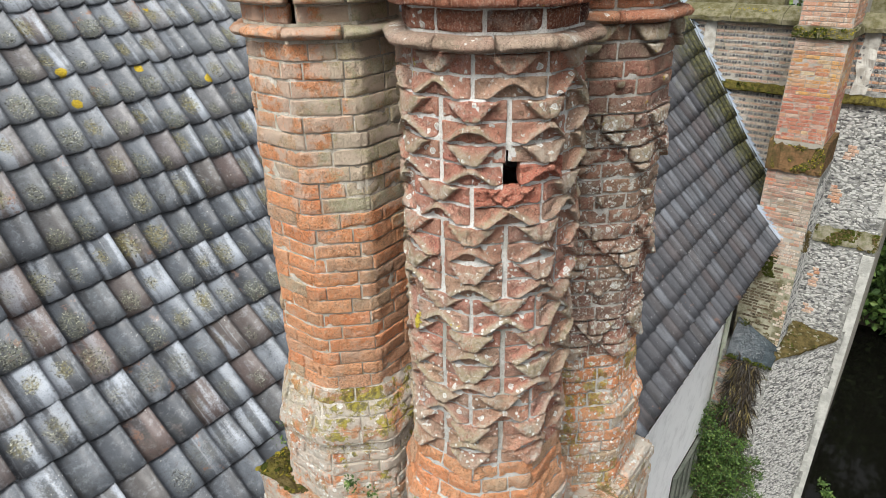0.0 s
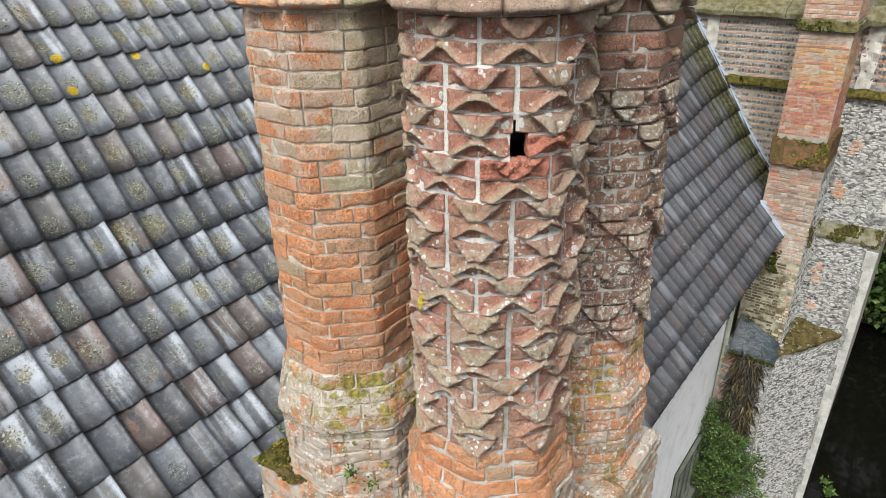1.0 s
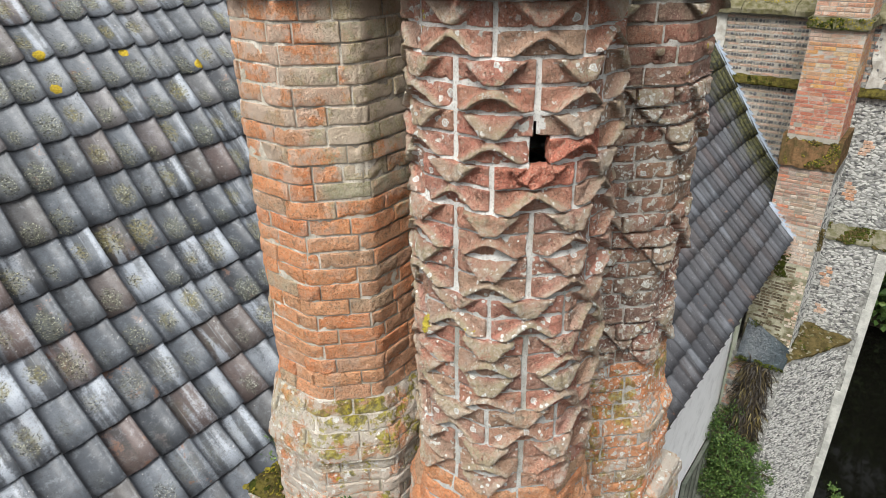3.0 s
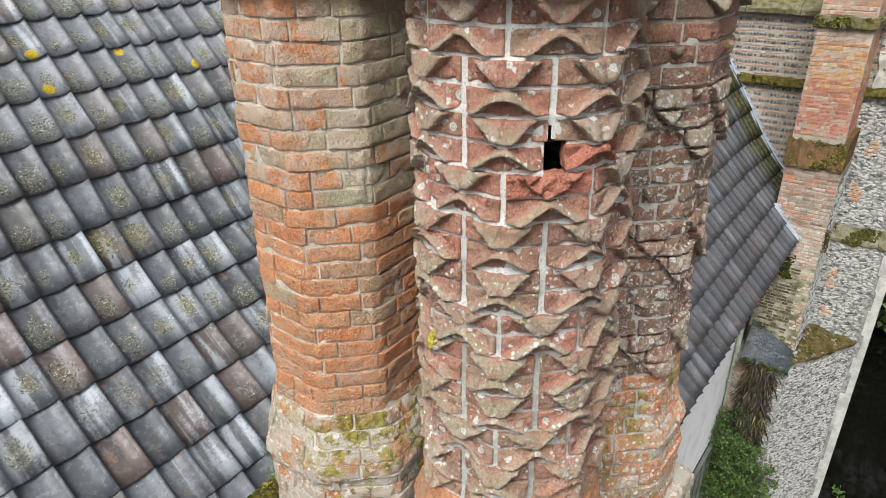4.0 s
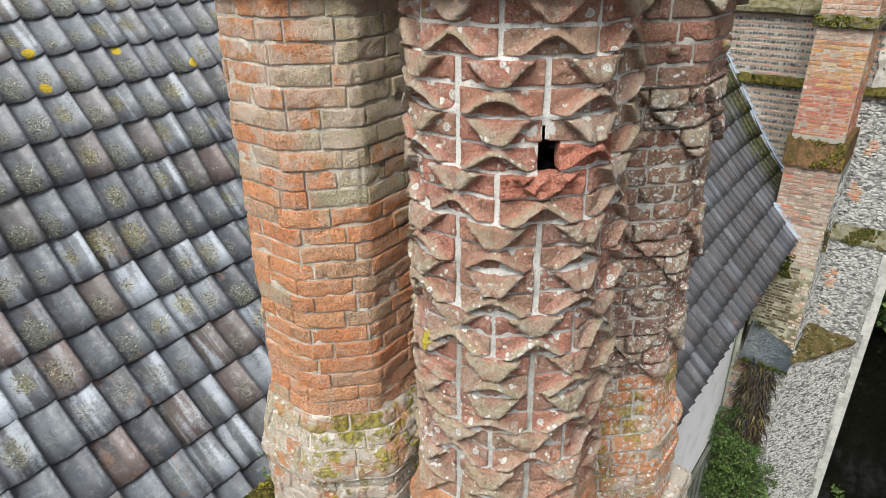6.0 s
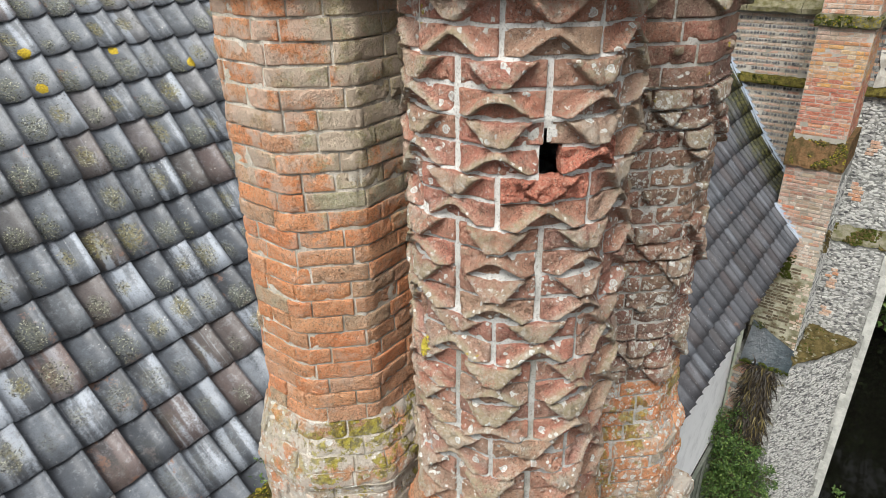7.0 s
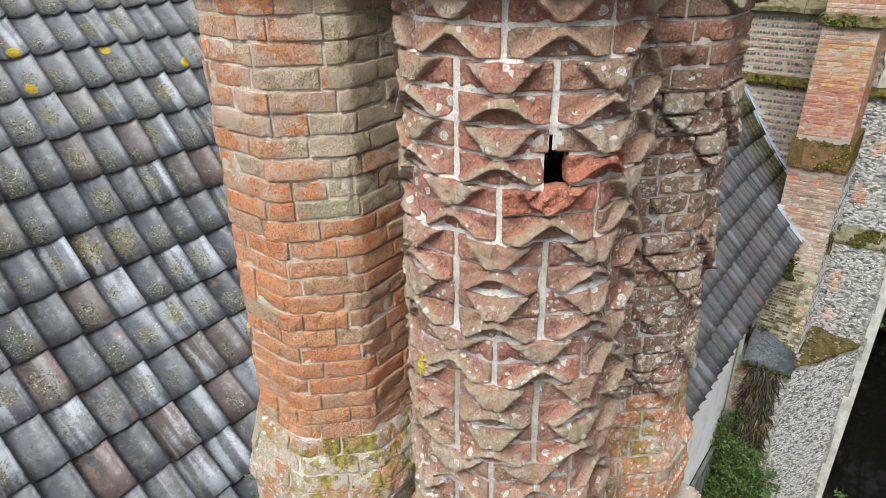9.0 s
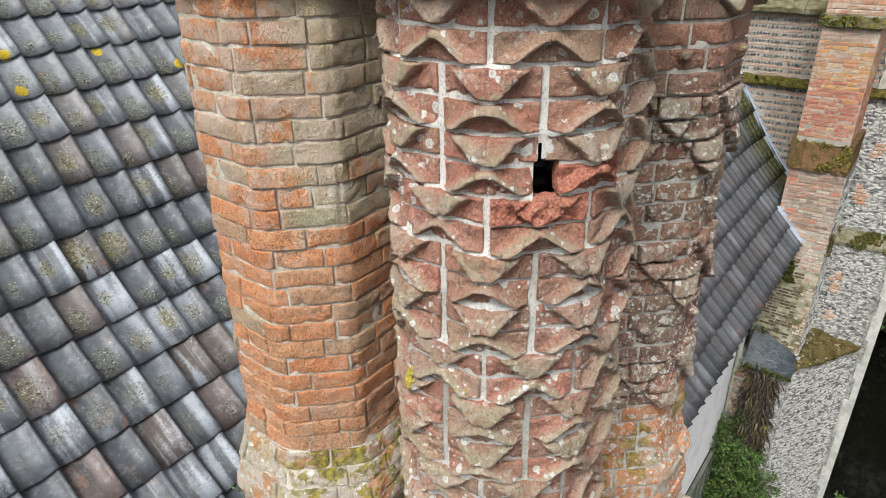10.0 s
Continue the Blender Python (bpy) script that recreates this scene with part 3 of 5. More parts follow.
def shaft_brick(c, apothem, p0, p1, z0, z1, ns=9, nz=4, relief=None, wear=1.0, seed=0.0, r=0.007, jut=0.0, depth=0.04, roll=0.0):
    """One brick of a shaft between p0 and p1 and z0 and z1. apothem(z) gives the face, relief(p, z) stands proud of it."""
    a0 = apothem((z0 + z1) / 2)
    side = 2 * a0 * TAN
    ls, lz = (p1 - p0) * side, z1 - z0
    us, vs = steps(ls, r, ns), steps(lz, r, nz)
    sv = Vector((seed * 3.7, seed * 1.3, seed * 2.1))
    tilt, lean = rnd(-0.006, 0.006) * wear, rnd(-0.004, 0.004) * wear
    chip = [(rnd(0, ls), random.choice((0, lz)), rnd(0.01, 0.03)) for _ in range(3)]
    verts, faces, proud = [], [], []
    for iv, v in enumerate(vs):
        for iu, u in enumerate(us):
            p, z = p0 + u / side, z0 + v
            q, n = oct_point(c, apothem(z), p)
            e = min(u, ls - u, v, lz - v)
            drop = r * (1 - math.sqrt(max(0.0, 1 - (1 - min(e, r) / r) ** 2)))
            w = Vector((q.x, q.y, z))
            off = jut + tilt * (u / ls - 0.5) + lean * (v / lz - 0.5) - drop
            off += wear * (0.0035 * noise.noise(w * 9 + sv) + 0.0032 * noise.noise(w * 34 + sv) + 0.0016 * noise.noise(w * 90 + sv))
            for cu, cv, cr in chip:
                d = math.hypot(u - cu, v - cv)
                if d < cr:
                    off -= wear * 0.006 * (1 - d / cr)
            if relief:
                off += relief(p, z) * min(1.0, 0.9 + e / 0.04) * (0.92 + 0.35 * noise.noise(w * 6 + sv))
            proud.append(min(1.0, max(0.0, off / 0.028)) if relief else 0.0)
            if roll:
                off += roll * math.sqrt(max(0.0, 1 - (2 * v / lz - 1) ** 2))
            wz = wear * 0.0022 * noise.noise(Vector((p * 2.2, z * 9, 0)))
            verts.append(w + n * off + Vector((0, 0, wz + wear * 0.0018 * noise.noise(w * 40 + sv))))
    nu, nv = len(us), len(vs)
    for j in range(nv - 1):
        for i in range(nu - 1):
            k = j * nu + i
            faces.append((k, k + 1, k + nu + 1, k + nu))
    # the sides run back into the wall
    rim = [i for i in range(nu)] + [j * nu + nu - 1 for j in range(1, nv)] + [(nv - 1) * nu + i for i in range(nu - 2, -1, -1)] + [j * nu for j in range(nv - 2, 0, -1)]
    base = len(verts)
    for k in rim:
        iu = k % nu
        _, n = oct_point(c, a0, p0 + us[iu] / side)
        verts.append(verts[k] - n * depth)
        proud.append(0.0)
    m = len(rim)
    for i in range(m):
        faces.append((rim[i], base + i, base + (i + 1) % m, rim[(i + 1) % m]))
    return (verts, faces, proud) if relief else (verts, faces)


def shaft_core(name, c, rows, inset, material, parent, label="", hole=None, relief=None, per=96, dz=0.03):
    """The mortar behind the bricks: rings of (z, apothem), slightly uneven."""
    verts, faces = [], []
    zs = []
    for (za, aa), (zb, ab) in zip(rows, rows[1:]):
        n = max(1, int(abs(zb - za) / dz))
        zs += [(za + (zb - za) * i / n, aa + (ab - aa) * i / n) for i in range(n)]
    zs.append(rows[-1])
    for z, a in zs:
        for i in range(per):
            q, n = oct_point(c, a, i * 8 / per)
            w = Vector((q.x, q.y, z))
            lift = 0.7 * relief(i * 8 / per, z) if relief else 0.0
            verts.append(w - n * (inset - lift - 0.003 * noise.noise(w * 14) - 0.002 * noise.noise(w * 50)))
    for j in range(len(zs) - 1):
        for i in range(per):
            if hole and any(h[0] < (i + 0.5) * 8 / per < h[1] and h[2] < zs[j][0] + dz / 2 < h[3] for h in hole):
                continue
            faces.append((j * per + i, j * per + (i + 1) % per, (j + 1) * per + (i + 1) % per, (j + 1) * per + i))
    faces.append(tuple(range((len(zs) - 1) * per, len(zs) * per)))
    return piece(name, verts, faces, material, parent, label)


def curve_of(points):
    """A smooth function through (z, value) points."""
    def value(z):
        if z >= points[0][0]:
            return points[0][1]
        for (za, a), (zb, b) in zip(points, points[1:]):
            if z >= zb:
                return b + (a - b) * (z - zb) / (za - zb)
        return points[-1][1]
    return value


# ---- large structure ----
ROOF_Y = (-0.12, 0.47, 1.0, 1.8, 2.45, 2.87, 3.24, 3.5, 3.75, 4.15, 4.5, 5.2, 6.2)
ROOF_Z = (5.21, 5.78, 6.33, 7.0, 7.55, 7.92, 8.37, 8.74, 9.03, 9.46, 9.8, 10.48, 11.45)
_path = [0.0]
for i in range(1, len(ROOF_Y)):
    _path.append(_path[-1] + math.hypot(ROOF_Y[i] - ROOF_Y[i - 1], ROOF_Z[i] - ROOF_Z[i - 1]))


# the slope close to the far wall
WALL_Y = (-0.12, 0.7, 1.09, 1.4, 1.75, 2.07, 2.47, 3.5, 6.2)
WALL_Z = (5.2, 6.0, 6.5, 7.0, 7.55, 8.03, 8.62, 10.1, 13.2)


def roof_z(x, y):
    """The sagging old roof: hollow behind the chimneys, steeper towards the far wall."""
    hollow = float(np.interp(y, ROOF_Y, ROOF_Z))
    steep = 1.12 + 0.16 * smooth_step(9.0, 12.0, x)
    straight = 5.21 + steep * (y + 0.1) if y < 3.5 else 5.21 + steep * 3.6 + 0.97 * (y - 3.5)
    k = smooth_step(3.0, 8.0, x)
    z = hollow + k * (straight - hollow)
    at_wall = float(np.interp(y, WALL_Y, WALL_Z))
    return z + smooth_step(9.3, 12.0, x) * (at_wall - z)


def roof_point(d, x):
    """y, z and slope at d metres up the roof from the eaves."""
    y, y2 = float(np.interp(d, _path, ROOF_Y)), float(np.interp(d + 0.35, _path, ROOF_Y))
    z = roof_z(x, y)
    if y2 - y < 0.01:
        return y, z, radians(45), 1.0
    rise = roof_z(x, y2) - z
    return y, z, math.atan2(rise, y2 - y), max(1.0, math.hypot(rise, y2 - y) / 0.35)


ROOF_X0, ROOF_X1 = -3.4, 12.05
WALL_X = 12.05


def build_shell():
    # boarded deck under the tiles
    verts, faces = [], []
    xs = [ROOF_X0 + (ROOF_X1 - ROOF_X0) * i / 24 for i in range(25)]
    ny = len(ROOF_Y)
    for drop in (0.06, 0.18):
        for x in xs:
            for y in ROOF_Y:
                verts.append((x, y + 0.02, roof_z(x, y) - drop))
    off = len(xs) * ny
    for i in range(24):
        for j in range(ny - 1):
            k = i * ny + j
            faces.append((k, k + ny, k + ny + 1, k + 1))
            faces.append((off + k, off + k + 1, off + k + ny + 1, off + k + ny))
        faces.append((i * ny, off + i * ny, off + (i + 1) * ny, (i + 1) * ny))
    roof = piece("roof_deck", verts, faces, mat_earth, None, "dark roof deck under grey pantiles", False)
    tagged(roof, kind="structure", category="roof")
    # far slope and gable close the house behind the ridge
    back = part("roof_back", prism_bm([(6.2, 11.4), (12.5, 5.2), (12.5, 5.05), (6.2, 11.25)], ROOF_X0, ROOF_X1, "x"), mat_earth)
    tagged(back, "far roof slope behind the ridge", "roof", kind="structure")
    wall = part("wall_white", box_bm(ROOF_X0 + 0.2, 10.46, 0.4, 0.75, -1.4, 5.55), mat_render)
    tagged(wall, "smooth white rendered house wall under the eaves", "wall", kind="structure")
    gable = part("wall_gable", prism_bm([(0.75, -1.4), (0.75, 5.5), (6.2, 11.1), (12.2, 5.2), (12.2, -1.4)], ROOF_X0 + 0.2, ROOF_X0 + 0.5, "x"), mat_render)
    tagged(gable, "plain gable wall closing the house", "wall", kind="structure")
    # moat and banks
    water = part("water", box_bm(-400, 400, -400, 400, -2.2, -1.5), mat_water)
    tagged(water, "still dark moat water", "water", kind="structure")
    ground = part("ground", box_bm(ROOF_X0 - 2, WALL_X, -0.9, 12.2, -2.0, -1.3), mat_earth)
    tagged(ground, "dark earth strip at the foot of the walls", "ground", kind="structure")


build_shell()



# ---- far masonry ----
def slab_piece(o, u, v, n, w, h, d, bev, jag=0.0):
    """A brick or stone face on a wall: a bevelled block at o (its lower corner), w along u, h along v, d proud along n."""
    a = [(0, 0), (w, 0), (w, h), (0, h)]
    b = [(bev, bev), (w - bev, bev), (w - bev, h - bev), (bev, h - bev)]
    verts = [o + u * x + v * y - n * 0.02 for x, y in a]
    verts += [o + u * x + v * y + n * (d * 0.45) for x, y in a]
    verts += [o + u * (x + rnd(-jag, jag)) + v * (y + rnd(-jag, jag)) + n * (d + rnd(-jag, jag)) for x, y in b]
    faces = [(8, 9, 10, 11)]
    for i in range(4):
        j = (i + 1) % 4
        faces += [(i, j, 4 + j, 4 + i), (4 + i, 4 + j, 8 + j, 8 + i)]
    return verts, faces


def nodule(o, u, v, n, w, h, d):
    """A rounded flint set in a wall."""
    k = 6
    t0 = rnd(-0.5, 0.5)
    u, v = u * math.cos(t0) + v * math.sin(t0), v * math.cos(t0) - u * math.sin(t0)
    verts, faces = [], []
    for r, z in ((1.0, -0.2), (0.9, 0.8)):
        for i in range(k):
            t = 2 * math.pi * i / k + rnd(-0.2, 0.2)
            q = rnd(0.72, 1.15) * r
            verts.append(o + u * (w / 2 * q * math.cos(t)) + v * (h / 2 * q * math.sin(t)) + n * (d * z * rnd(0.5, 1.2)))
    verts.append(o + n * d * rnd(0.6, 1.3) + u * rnd(-0.3, 0.3) * w + v * rnd(-0.3, 0.3) * h)
    for i in range(k):
        j = (i + 1) % k
        faces += [(i, j, k + j, k + i), (k + i, k + j, 2 * k)]
    return verts, faces


def moss_clumps(name, material, parent, spots, label="", size=(0.02, 0.06)):
    """Cushions of moss, uneven in size, on (point, normal) spots."""
    heap = Heap()
    for o, n in spots:
        u = n.orthogonal().normalized()
        r = rnd(*size) * 0.52
        heap.add(nodule(o, u, n.cross(u), n, 2 * r * rnd(0.7, 1.4), 2 * r * rnd(0.6, 1.2), r * rnd(0.12, 0.3)))
    return heap.out(name, material, parent, label, True)


def scatter(n, x, y, z, normal, patch=4.0, cut=0.0, seed=0):
    """Points in a box, kept where a noise is high, so that they gather in patches."""
    found = []
    for _ in range(n):
        o = Vector((rnd(*x), rnd(*y), rnd(*z)))
        if noise.noise(o * patch + Vector((seed, 0, 0))) > cut:
            found.append((o, Vector(normal).normalized()))
    return found


class Heap:
    """Many small pieces joined into one mesh."""

    def __init__(self):
        self.v, self.f = [], []

    def add(self, vf):
        b = len(self.v)
        self.v += vf[0]
        self.f += [tuple(b + q for q in f) for f in vf[1]]

    def out(self, name, material, parent, label="", smooth=False):
        return piece(name, self.v, self.f, material, parent, label, smooth, "stuff")


X, Y, Z = Vector((1, 0, 0)), Vector((0, 1, 0)), Vector((0, 0, 1))


def brick_face(sink, origin, u, n, width, height, course=0.075, length=0.225, jut=0.006, keep=1.0, skip=None, gap=0.012):
    """Courses of bricks over a rectangle; sink(verts, faces) takes each."""
    rows = int(height / course)
    for r in range(rows):
        s = -rnd(0, 0.05) - (length / 2 if r % 2 else 0)
        while s < width:
            ln = random.choice((length, length, length / 2 + 0.01))
            a, b = max(0.007, s), min(width - 0.007, s + ln - gap)
            s += ln
            if b - a < 0.03 or rnd(0, 1) > keep:
                continue
            o = origin + u * a + Z * (r * course + 0.004)
            if skip and skip(o):
                continue
            sink(slab_piece(o, u, Z, n, b - a, course - gap + rnd(-0.003, 0.002), jut + rnd(-0.004, 0.006), 0.008, 0.003))


def flint_face(heap, origin, u, n, width, height, step=0.065, row=0.038, size=1.0, skip=None):
    rows = int(height / row)
    for r in range(rows):
        s = rnd(-0.03, 0.05)
        while s < width:
            w = rnd(0.4, 2.1) * step
            o = origin + u * (s + w / 2) + Z * ((r + 0.5) * row + rnd(-0.018, 0.018))
            s += w
            if s > width or (skip and skip(o)):
                continue
            if rnd(0, 1) < 0.95:
                heap.add(nodule(o, u, Z, n, w * rnd(0.85, 1.1) * size, row * rnd(0.6, 1.35) * size, rnd(0.005, 0.012)))



# ---- chimney shafts ----
APO = 0.322
APO_MID, APO_THIRD = 0.314, 0.33
MID, THIRD, FIRST = (0.138, -0.531), (0.995, -0.533), (0.121, 0.323)
HOLE = [(5.42, 5.66, 9.652, 9.752), (5.475, 5.515, 9.75, 9.785)]


def cap_rings(chim, c, apothem, z, material, seed, roll_jut=0.055, crack=0.0, roll_material=None):
    """Roll moulding, a plain course and the projecting courses above it."""
    random.seed(seed)
    rows = [(z, z + 0.05, roll_jut, 1.0 if not crack else 1.8, 0.03), (z + 0.058, z + 0.125, 0.0, 1.0, 0.0), (z + 0.135, z + 0.205, 0.06, 0.9, 0.0), (z + 0.215, z + 0.285, 0.075, 0.9, 0.0), (z + 0.295, z + 0.365, 0.05, 0.9, 0.0)]
    for k, (z0, z1, jut, wear, roll) in enumerate(rows):
        p = rnd(0, 0.8)
        end = p + 8
        while p < end - 0.2:
            w = min(rnd(0.62, 0.85), end - p)
            if crack and p < crack < p + w + 0.3 and k > 0:
                # a brick ends at the open crack and the next begins beyond it
                w = max(0.2, crack - p)
                v, f = shaft_brick(c, apothem, p + 0.02, p + w, z0, z1, 7, 4, None, wear, rnd(0, 50), 0.012, jut - 0.5 * roll, 0.09, roll)
                piece("brick", v, f, material, chim)
                p = crack + 0.09
                continue
            v, f = shaft_brick(c, apothem, p + 0.02, p + w - 0.02, z0, z1, 7, 4, None, wear, rnd(0, 50), 0.012 if not roll else 0.018, jut - 0.5 * roll, 0.09, roll)
            piece("brick", v, f, roll_material if roll and roll_material else material, chim)
            p += w


def build_first():
    chim = thing("chimney", "plain octagonal orange brick chimney shaft with mossy splayed base", "chimney", "chimney shafts")
    lean = lambda z: APO + 0.006 * math.sin(2.1 * z)
    prof = curve_of([(10.08, APO), (8.44, APO + 0.002), (8.2, APO + 0.075), (8.13, APO + 0.085), (8.1, APO + 0.065), (7.4, APO + 0.075)])
    shaft_core("mortar", FIRST, [(7.4, APO + 0.075), (8.1, APO + 0.065), (8.13, APO + 0.085), (8.2, APO + 0.075), (8.44, APO), (10.08, APO), (10.5, APO)], 0.006, mat_mortar_cream, chim, "pale lime mortar joints", [(5.05, 5.16, 10.135, 10.36)], None, 192)
    random.seed(11)
    H = 0.072
    for k in range(-1, 35):
        z1 = 10.0 - H * k - 0.004
        z0 = z1 - H + 0.009
        if z0 < 7.5:
            break
        base = z1 < 8.44
        p = rnd(0.1, 0.3) + (0.42 if k % 2 else 0.0)
        end = p + 8
        while p < end - 0.15:
            w = min(random.choice((0.82, 0.82, 0.78, 0.42, 0.6)), end - p)
            if end - p - w < 0.25:
                w = end - p
            v, f = shaft_brick(FIRST, prof, p + rnd(0.008, 0.02), p + w - rnd(0.008, 0.02), z0 + rnd(-0.002, 0.002), z1 + rnd(-0.002, 0.002), 12, 5, None, 1.6 if base else 1.15, rnd(0, 50), 0.004, rnd(-0.001, 0.008) if base else rnd(-0.003, 0.004))
            piece("brick", v, f, mat_brick_base if base else mat_brick_orange, chim)
            p += w
    cap_rings(chim, FIRST, lambda z: APO, 10.083, mat_brick_orange, 3, 0.038, 5.06)
    return chim


def chevron(nodes_p, z_mid, course, high=0.031):
    """Relief of one level: an inverted triangle over a node and a notched chevron under it, both with crisp arrises."""
    def relief(p, z):
        d = min(abs((p - q + 4) % 8 - 4) for q in nodes_p)
        v = (z - z_mid) / course
        if v >= 0:
            # a triangle pointing down: proudest along its two lower arms, falling back towards the bed joint above
            crest = 0.035 + 0.3 * v
            if d > crest:
                return high * max(0.0, 1 - (d - crest) / 0.05)
            return high * (1 - 0.8 * max(0.0, min(1.0, (crest - d - 0.05) / 0.34)))
        # two arms spread from the node and leave a deep pointed notch between them
        w = -v
        notch = 0.29 * (w - 0.3) / 0.7
        crest = max(0.0, notch + 0.07)
        if d < notch:
            return -0.1 * high
        rise = min(1.0, (d - notch) / 0.045) if notch > 0 else min(1.0, 0.85 + w)
        return high * rise * max(0.0, 1 - max(0.0, d - crest) / 0.155)
    return relief


def build_mid():
    chim = thing("chimney", "octagonal red brick chimney shaft carved with raised diamond lattice", "chimney", "chimney shafts")
    course = 0.0747
    z_top = 10.106
    prof = curve_of([(10.2, APO_MID), (8.44, APO_MID), (8.36, APO_MID + 0.012), (8.2, APO_MID + 0.03), (8.1, APO_MID + 0.065), (7.4, APO_MID + 0.075)])
    pattern = [0, 1, 1, 0, 1, 1, 0, 1, 1, 0, 1, 1]
    levels = []
    for level, ph in enumerate(pattern):
        nodes = [i + (0.5 if ph == 0 else 0.0) for i in range(8)]
        z_mid = z_top - course * (2 * level + 1)
        levels.append((nodes, z_mid, chevron(nodes, z_mid, course)))

    def lattice(p, z):
        k = int((z_top - z) / (2 * course))
        if z > z_top or k > 11 or (k == 11 and z < z_top - 23 * course):
            return 0.0
        return levels[k][2](p, z)
    shaft_core("mortar", MID, [(7.4, APO_MID + 0.075), (8.1, APO_MID + 0.065), (8.2, APO_MID + 0.03), (8.36, APO_MID + 0.012), (8.44, APO_MID), (10.5, APO_MID)], 0.009, mat_mortar_pale, chim, "thick pale lime mortar joints", HOLE, lattice, 240, 0.0125)
    random.seed(21)
    for level, (nodes, z_mid, rel) in enumerate(levels):
        for row in (0, 1):
            if level == 11 and row == 1:
                continue
            z1 = z_mid + course * (1 - row) - 0.004
            z0 = z1 - course + 0.0105
            for q in nodes:
                a, b = q - 0.5 + 0.04, q + 0.5 - 0.04
                # the gap left by a lost brick end
                lost = abs(q % 8 - 6.0) < 0.1 and level == 2 and row == 1
                broken = abs(q % 8 - 5.5) < 0.1 and level == 3 and row == 0
                if lost:
                    a += 0.12
                if abs(q % 8 - 5.0) < 0.1 and level == 2 and row == 1:
                    b -= 0.03
                shape = (lambda p, z: rel(p, z) * (0.75 + 0.8 * noise.noise(Vector((p * 11, z * 40, 3))))) if broken else rel
                v, f, w = shaft_brick(MID, prof, a + rnd(-0.01, 0.01), b + rnd(-0.01, 0.01), z0, z1, 38, 13, shape, 2.8 if broken else 2.0 if lost else 1.35, rnd(0, 50), 0.0045, 0.007 if broken else rnd(-0.003, 0.003))
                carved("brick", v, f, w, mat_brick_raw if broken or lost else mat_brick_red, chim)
    z = z_top - course * 23
    k = 0
    while z > 7.5:
        p = rnd(0, 0.2) + (0.4 if k % 2 else 0)
        end = p + 8
        while p < end - 0.15:
            w = min(random.choice((0.82, 0.8, 0.6, 0.42)), end - p)
            if end - p - w < 0.25:
                w = end - p
            v, f = shaft_brick(MID, prof, p + 0.014, p + w - 0.014, z - course + 0.008, z - 0.003, 10, 5, None, 1.8, rnd(0, 50), jut=rnd(-0.003, 0.006))
            piece("brick", v, f, mat_brick_orange if k < 4 else mat_brick_base, chim)
            p += w
        z -= course
        k += 1
    # a tuft of golden lichen on an arris
    spots = []
    for _ in range(90):
        p, z = random.gauss(4.08, 0.045), random.gauss(9.05, 0.012)
        q, n = oct_point(MID, APO_MID + lattice(p, z) + 0.001, p)
        spots.append((Vector((q.x, q.y, z)), n))
    moss_clumps("lichen", mat_gold_lichen, chim, spots, "golden yellow lichen", size=(0.005, 0.013))
    cap_rings(chim, MID, lambda z: APO_MID, 10.108, mat_brick_cap, 7, roll_material=mat_brick_roll)
    return chim


def build_third():
    chim = thing("chimney", "octagonal dark red brick chimney shaft with large lichened raised diamonds", "chimney", "chimney shafts")
    course = 0.0747
    prof = curve_of([(10.2, APO_THIRD), (8.44, APO_THIRD), (8.2, APO_THIRD + 0.02), (8.1, APO_THIRD + 0.065), (7.4, APO_THIRD + 0.075)])
    shaft_core("mortar", THIRD, [(7.4, APO_THIRD + 0.075), (8.1, APO_THIRD + 0.065), (8.2, APO_THIRD + 0.02), (8.44, APO_THIRD), (10.5, APO_THIRD)], 0.009, mat_mortar_grey, chim, "grey weathered mortar joints")
    random.seed(31)

    corner, middle = list(range(8)), [i + 0.5 for i in range(8)]
    rows = [(corner, 9.98)] + [q for z in (9.6, 9.07, 8.56) for q in ((middle, z), (corner, z - 0.13))]
    studs = [(0.52, 9.865), (0.35, 9.34), (0.5, 8.85)]

    def relief(p, z):
        best = 0.0
        for nodes, zn in rows:
            v = (z - zn) / 0.145
            if 0 <= v <= 1.0:
                d = min(abs((p - q + 4) % 8 - 4) for q in nodes)
                best = max(best, 0.045 * smooth_step(0, 0.03, 0.46 * v + 0.03 - d) * (1 - 0.55 * v))
        for u, zs in studs:
            q = math.hypot(((p % 1) - u) * 0.28, z - zs)
            best = max(best, 0.036 * (1 - smooth_step(0.012, 0.03, q)))
        return best
    for k in range(36):
        z1 = 10.106 - course * k - 0.005
        z0 = z1 - course + 0.011
        if z0 < 7.5:
            break
        base = k > 21
        p = rnd(0, 0.15) + (0.45 if k % 2 else 0)
        end = p + 8
        while p < end - 0.15:
            w = min(random.choice((0.85, 0.8, 0.55)), end - p)
            if end - p - w < 0.25:
                w = end - p
            made = shaft_brick(THIRD, prof, p + 0.018, p + w - 0.018, z0, z1, 26, 10, None if base else relief, 1.6 if base else 1.4, rnd(0, 50), jut=rnd(-0.003, 0.009) if base else rnd(-0.003, 0.003))
            if base:
                piece("brick", *made, mat_brick_clean, chim)
            else:
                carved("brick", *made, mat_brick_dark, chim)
            p += w
    cap_rings(chim, THIRD, lambda z: APO_THIRD, 10.105, mat_brick_fresh, 9, 0.045)
    return chim


build_first()
build_mid()
build_third()


def block(name, x0, x1, y0, y1, z0, z1, material, parent, label="", seed=0, rough=0.03):
    return part(name, box_bm(x0, x1, y0, y1, z0, z1, 0.03, 4, rough, seed), material, parent, label, True)


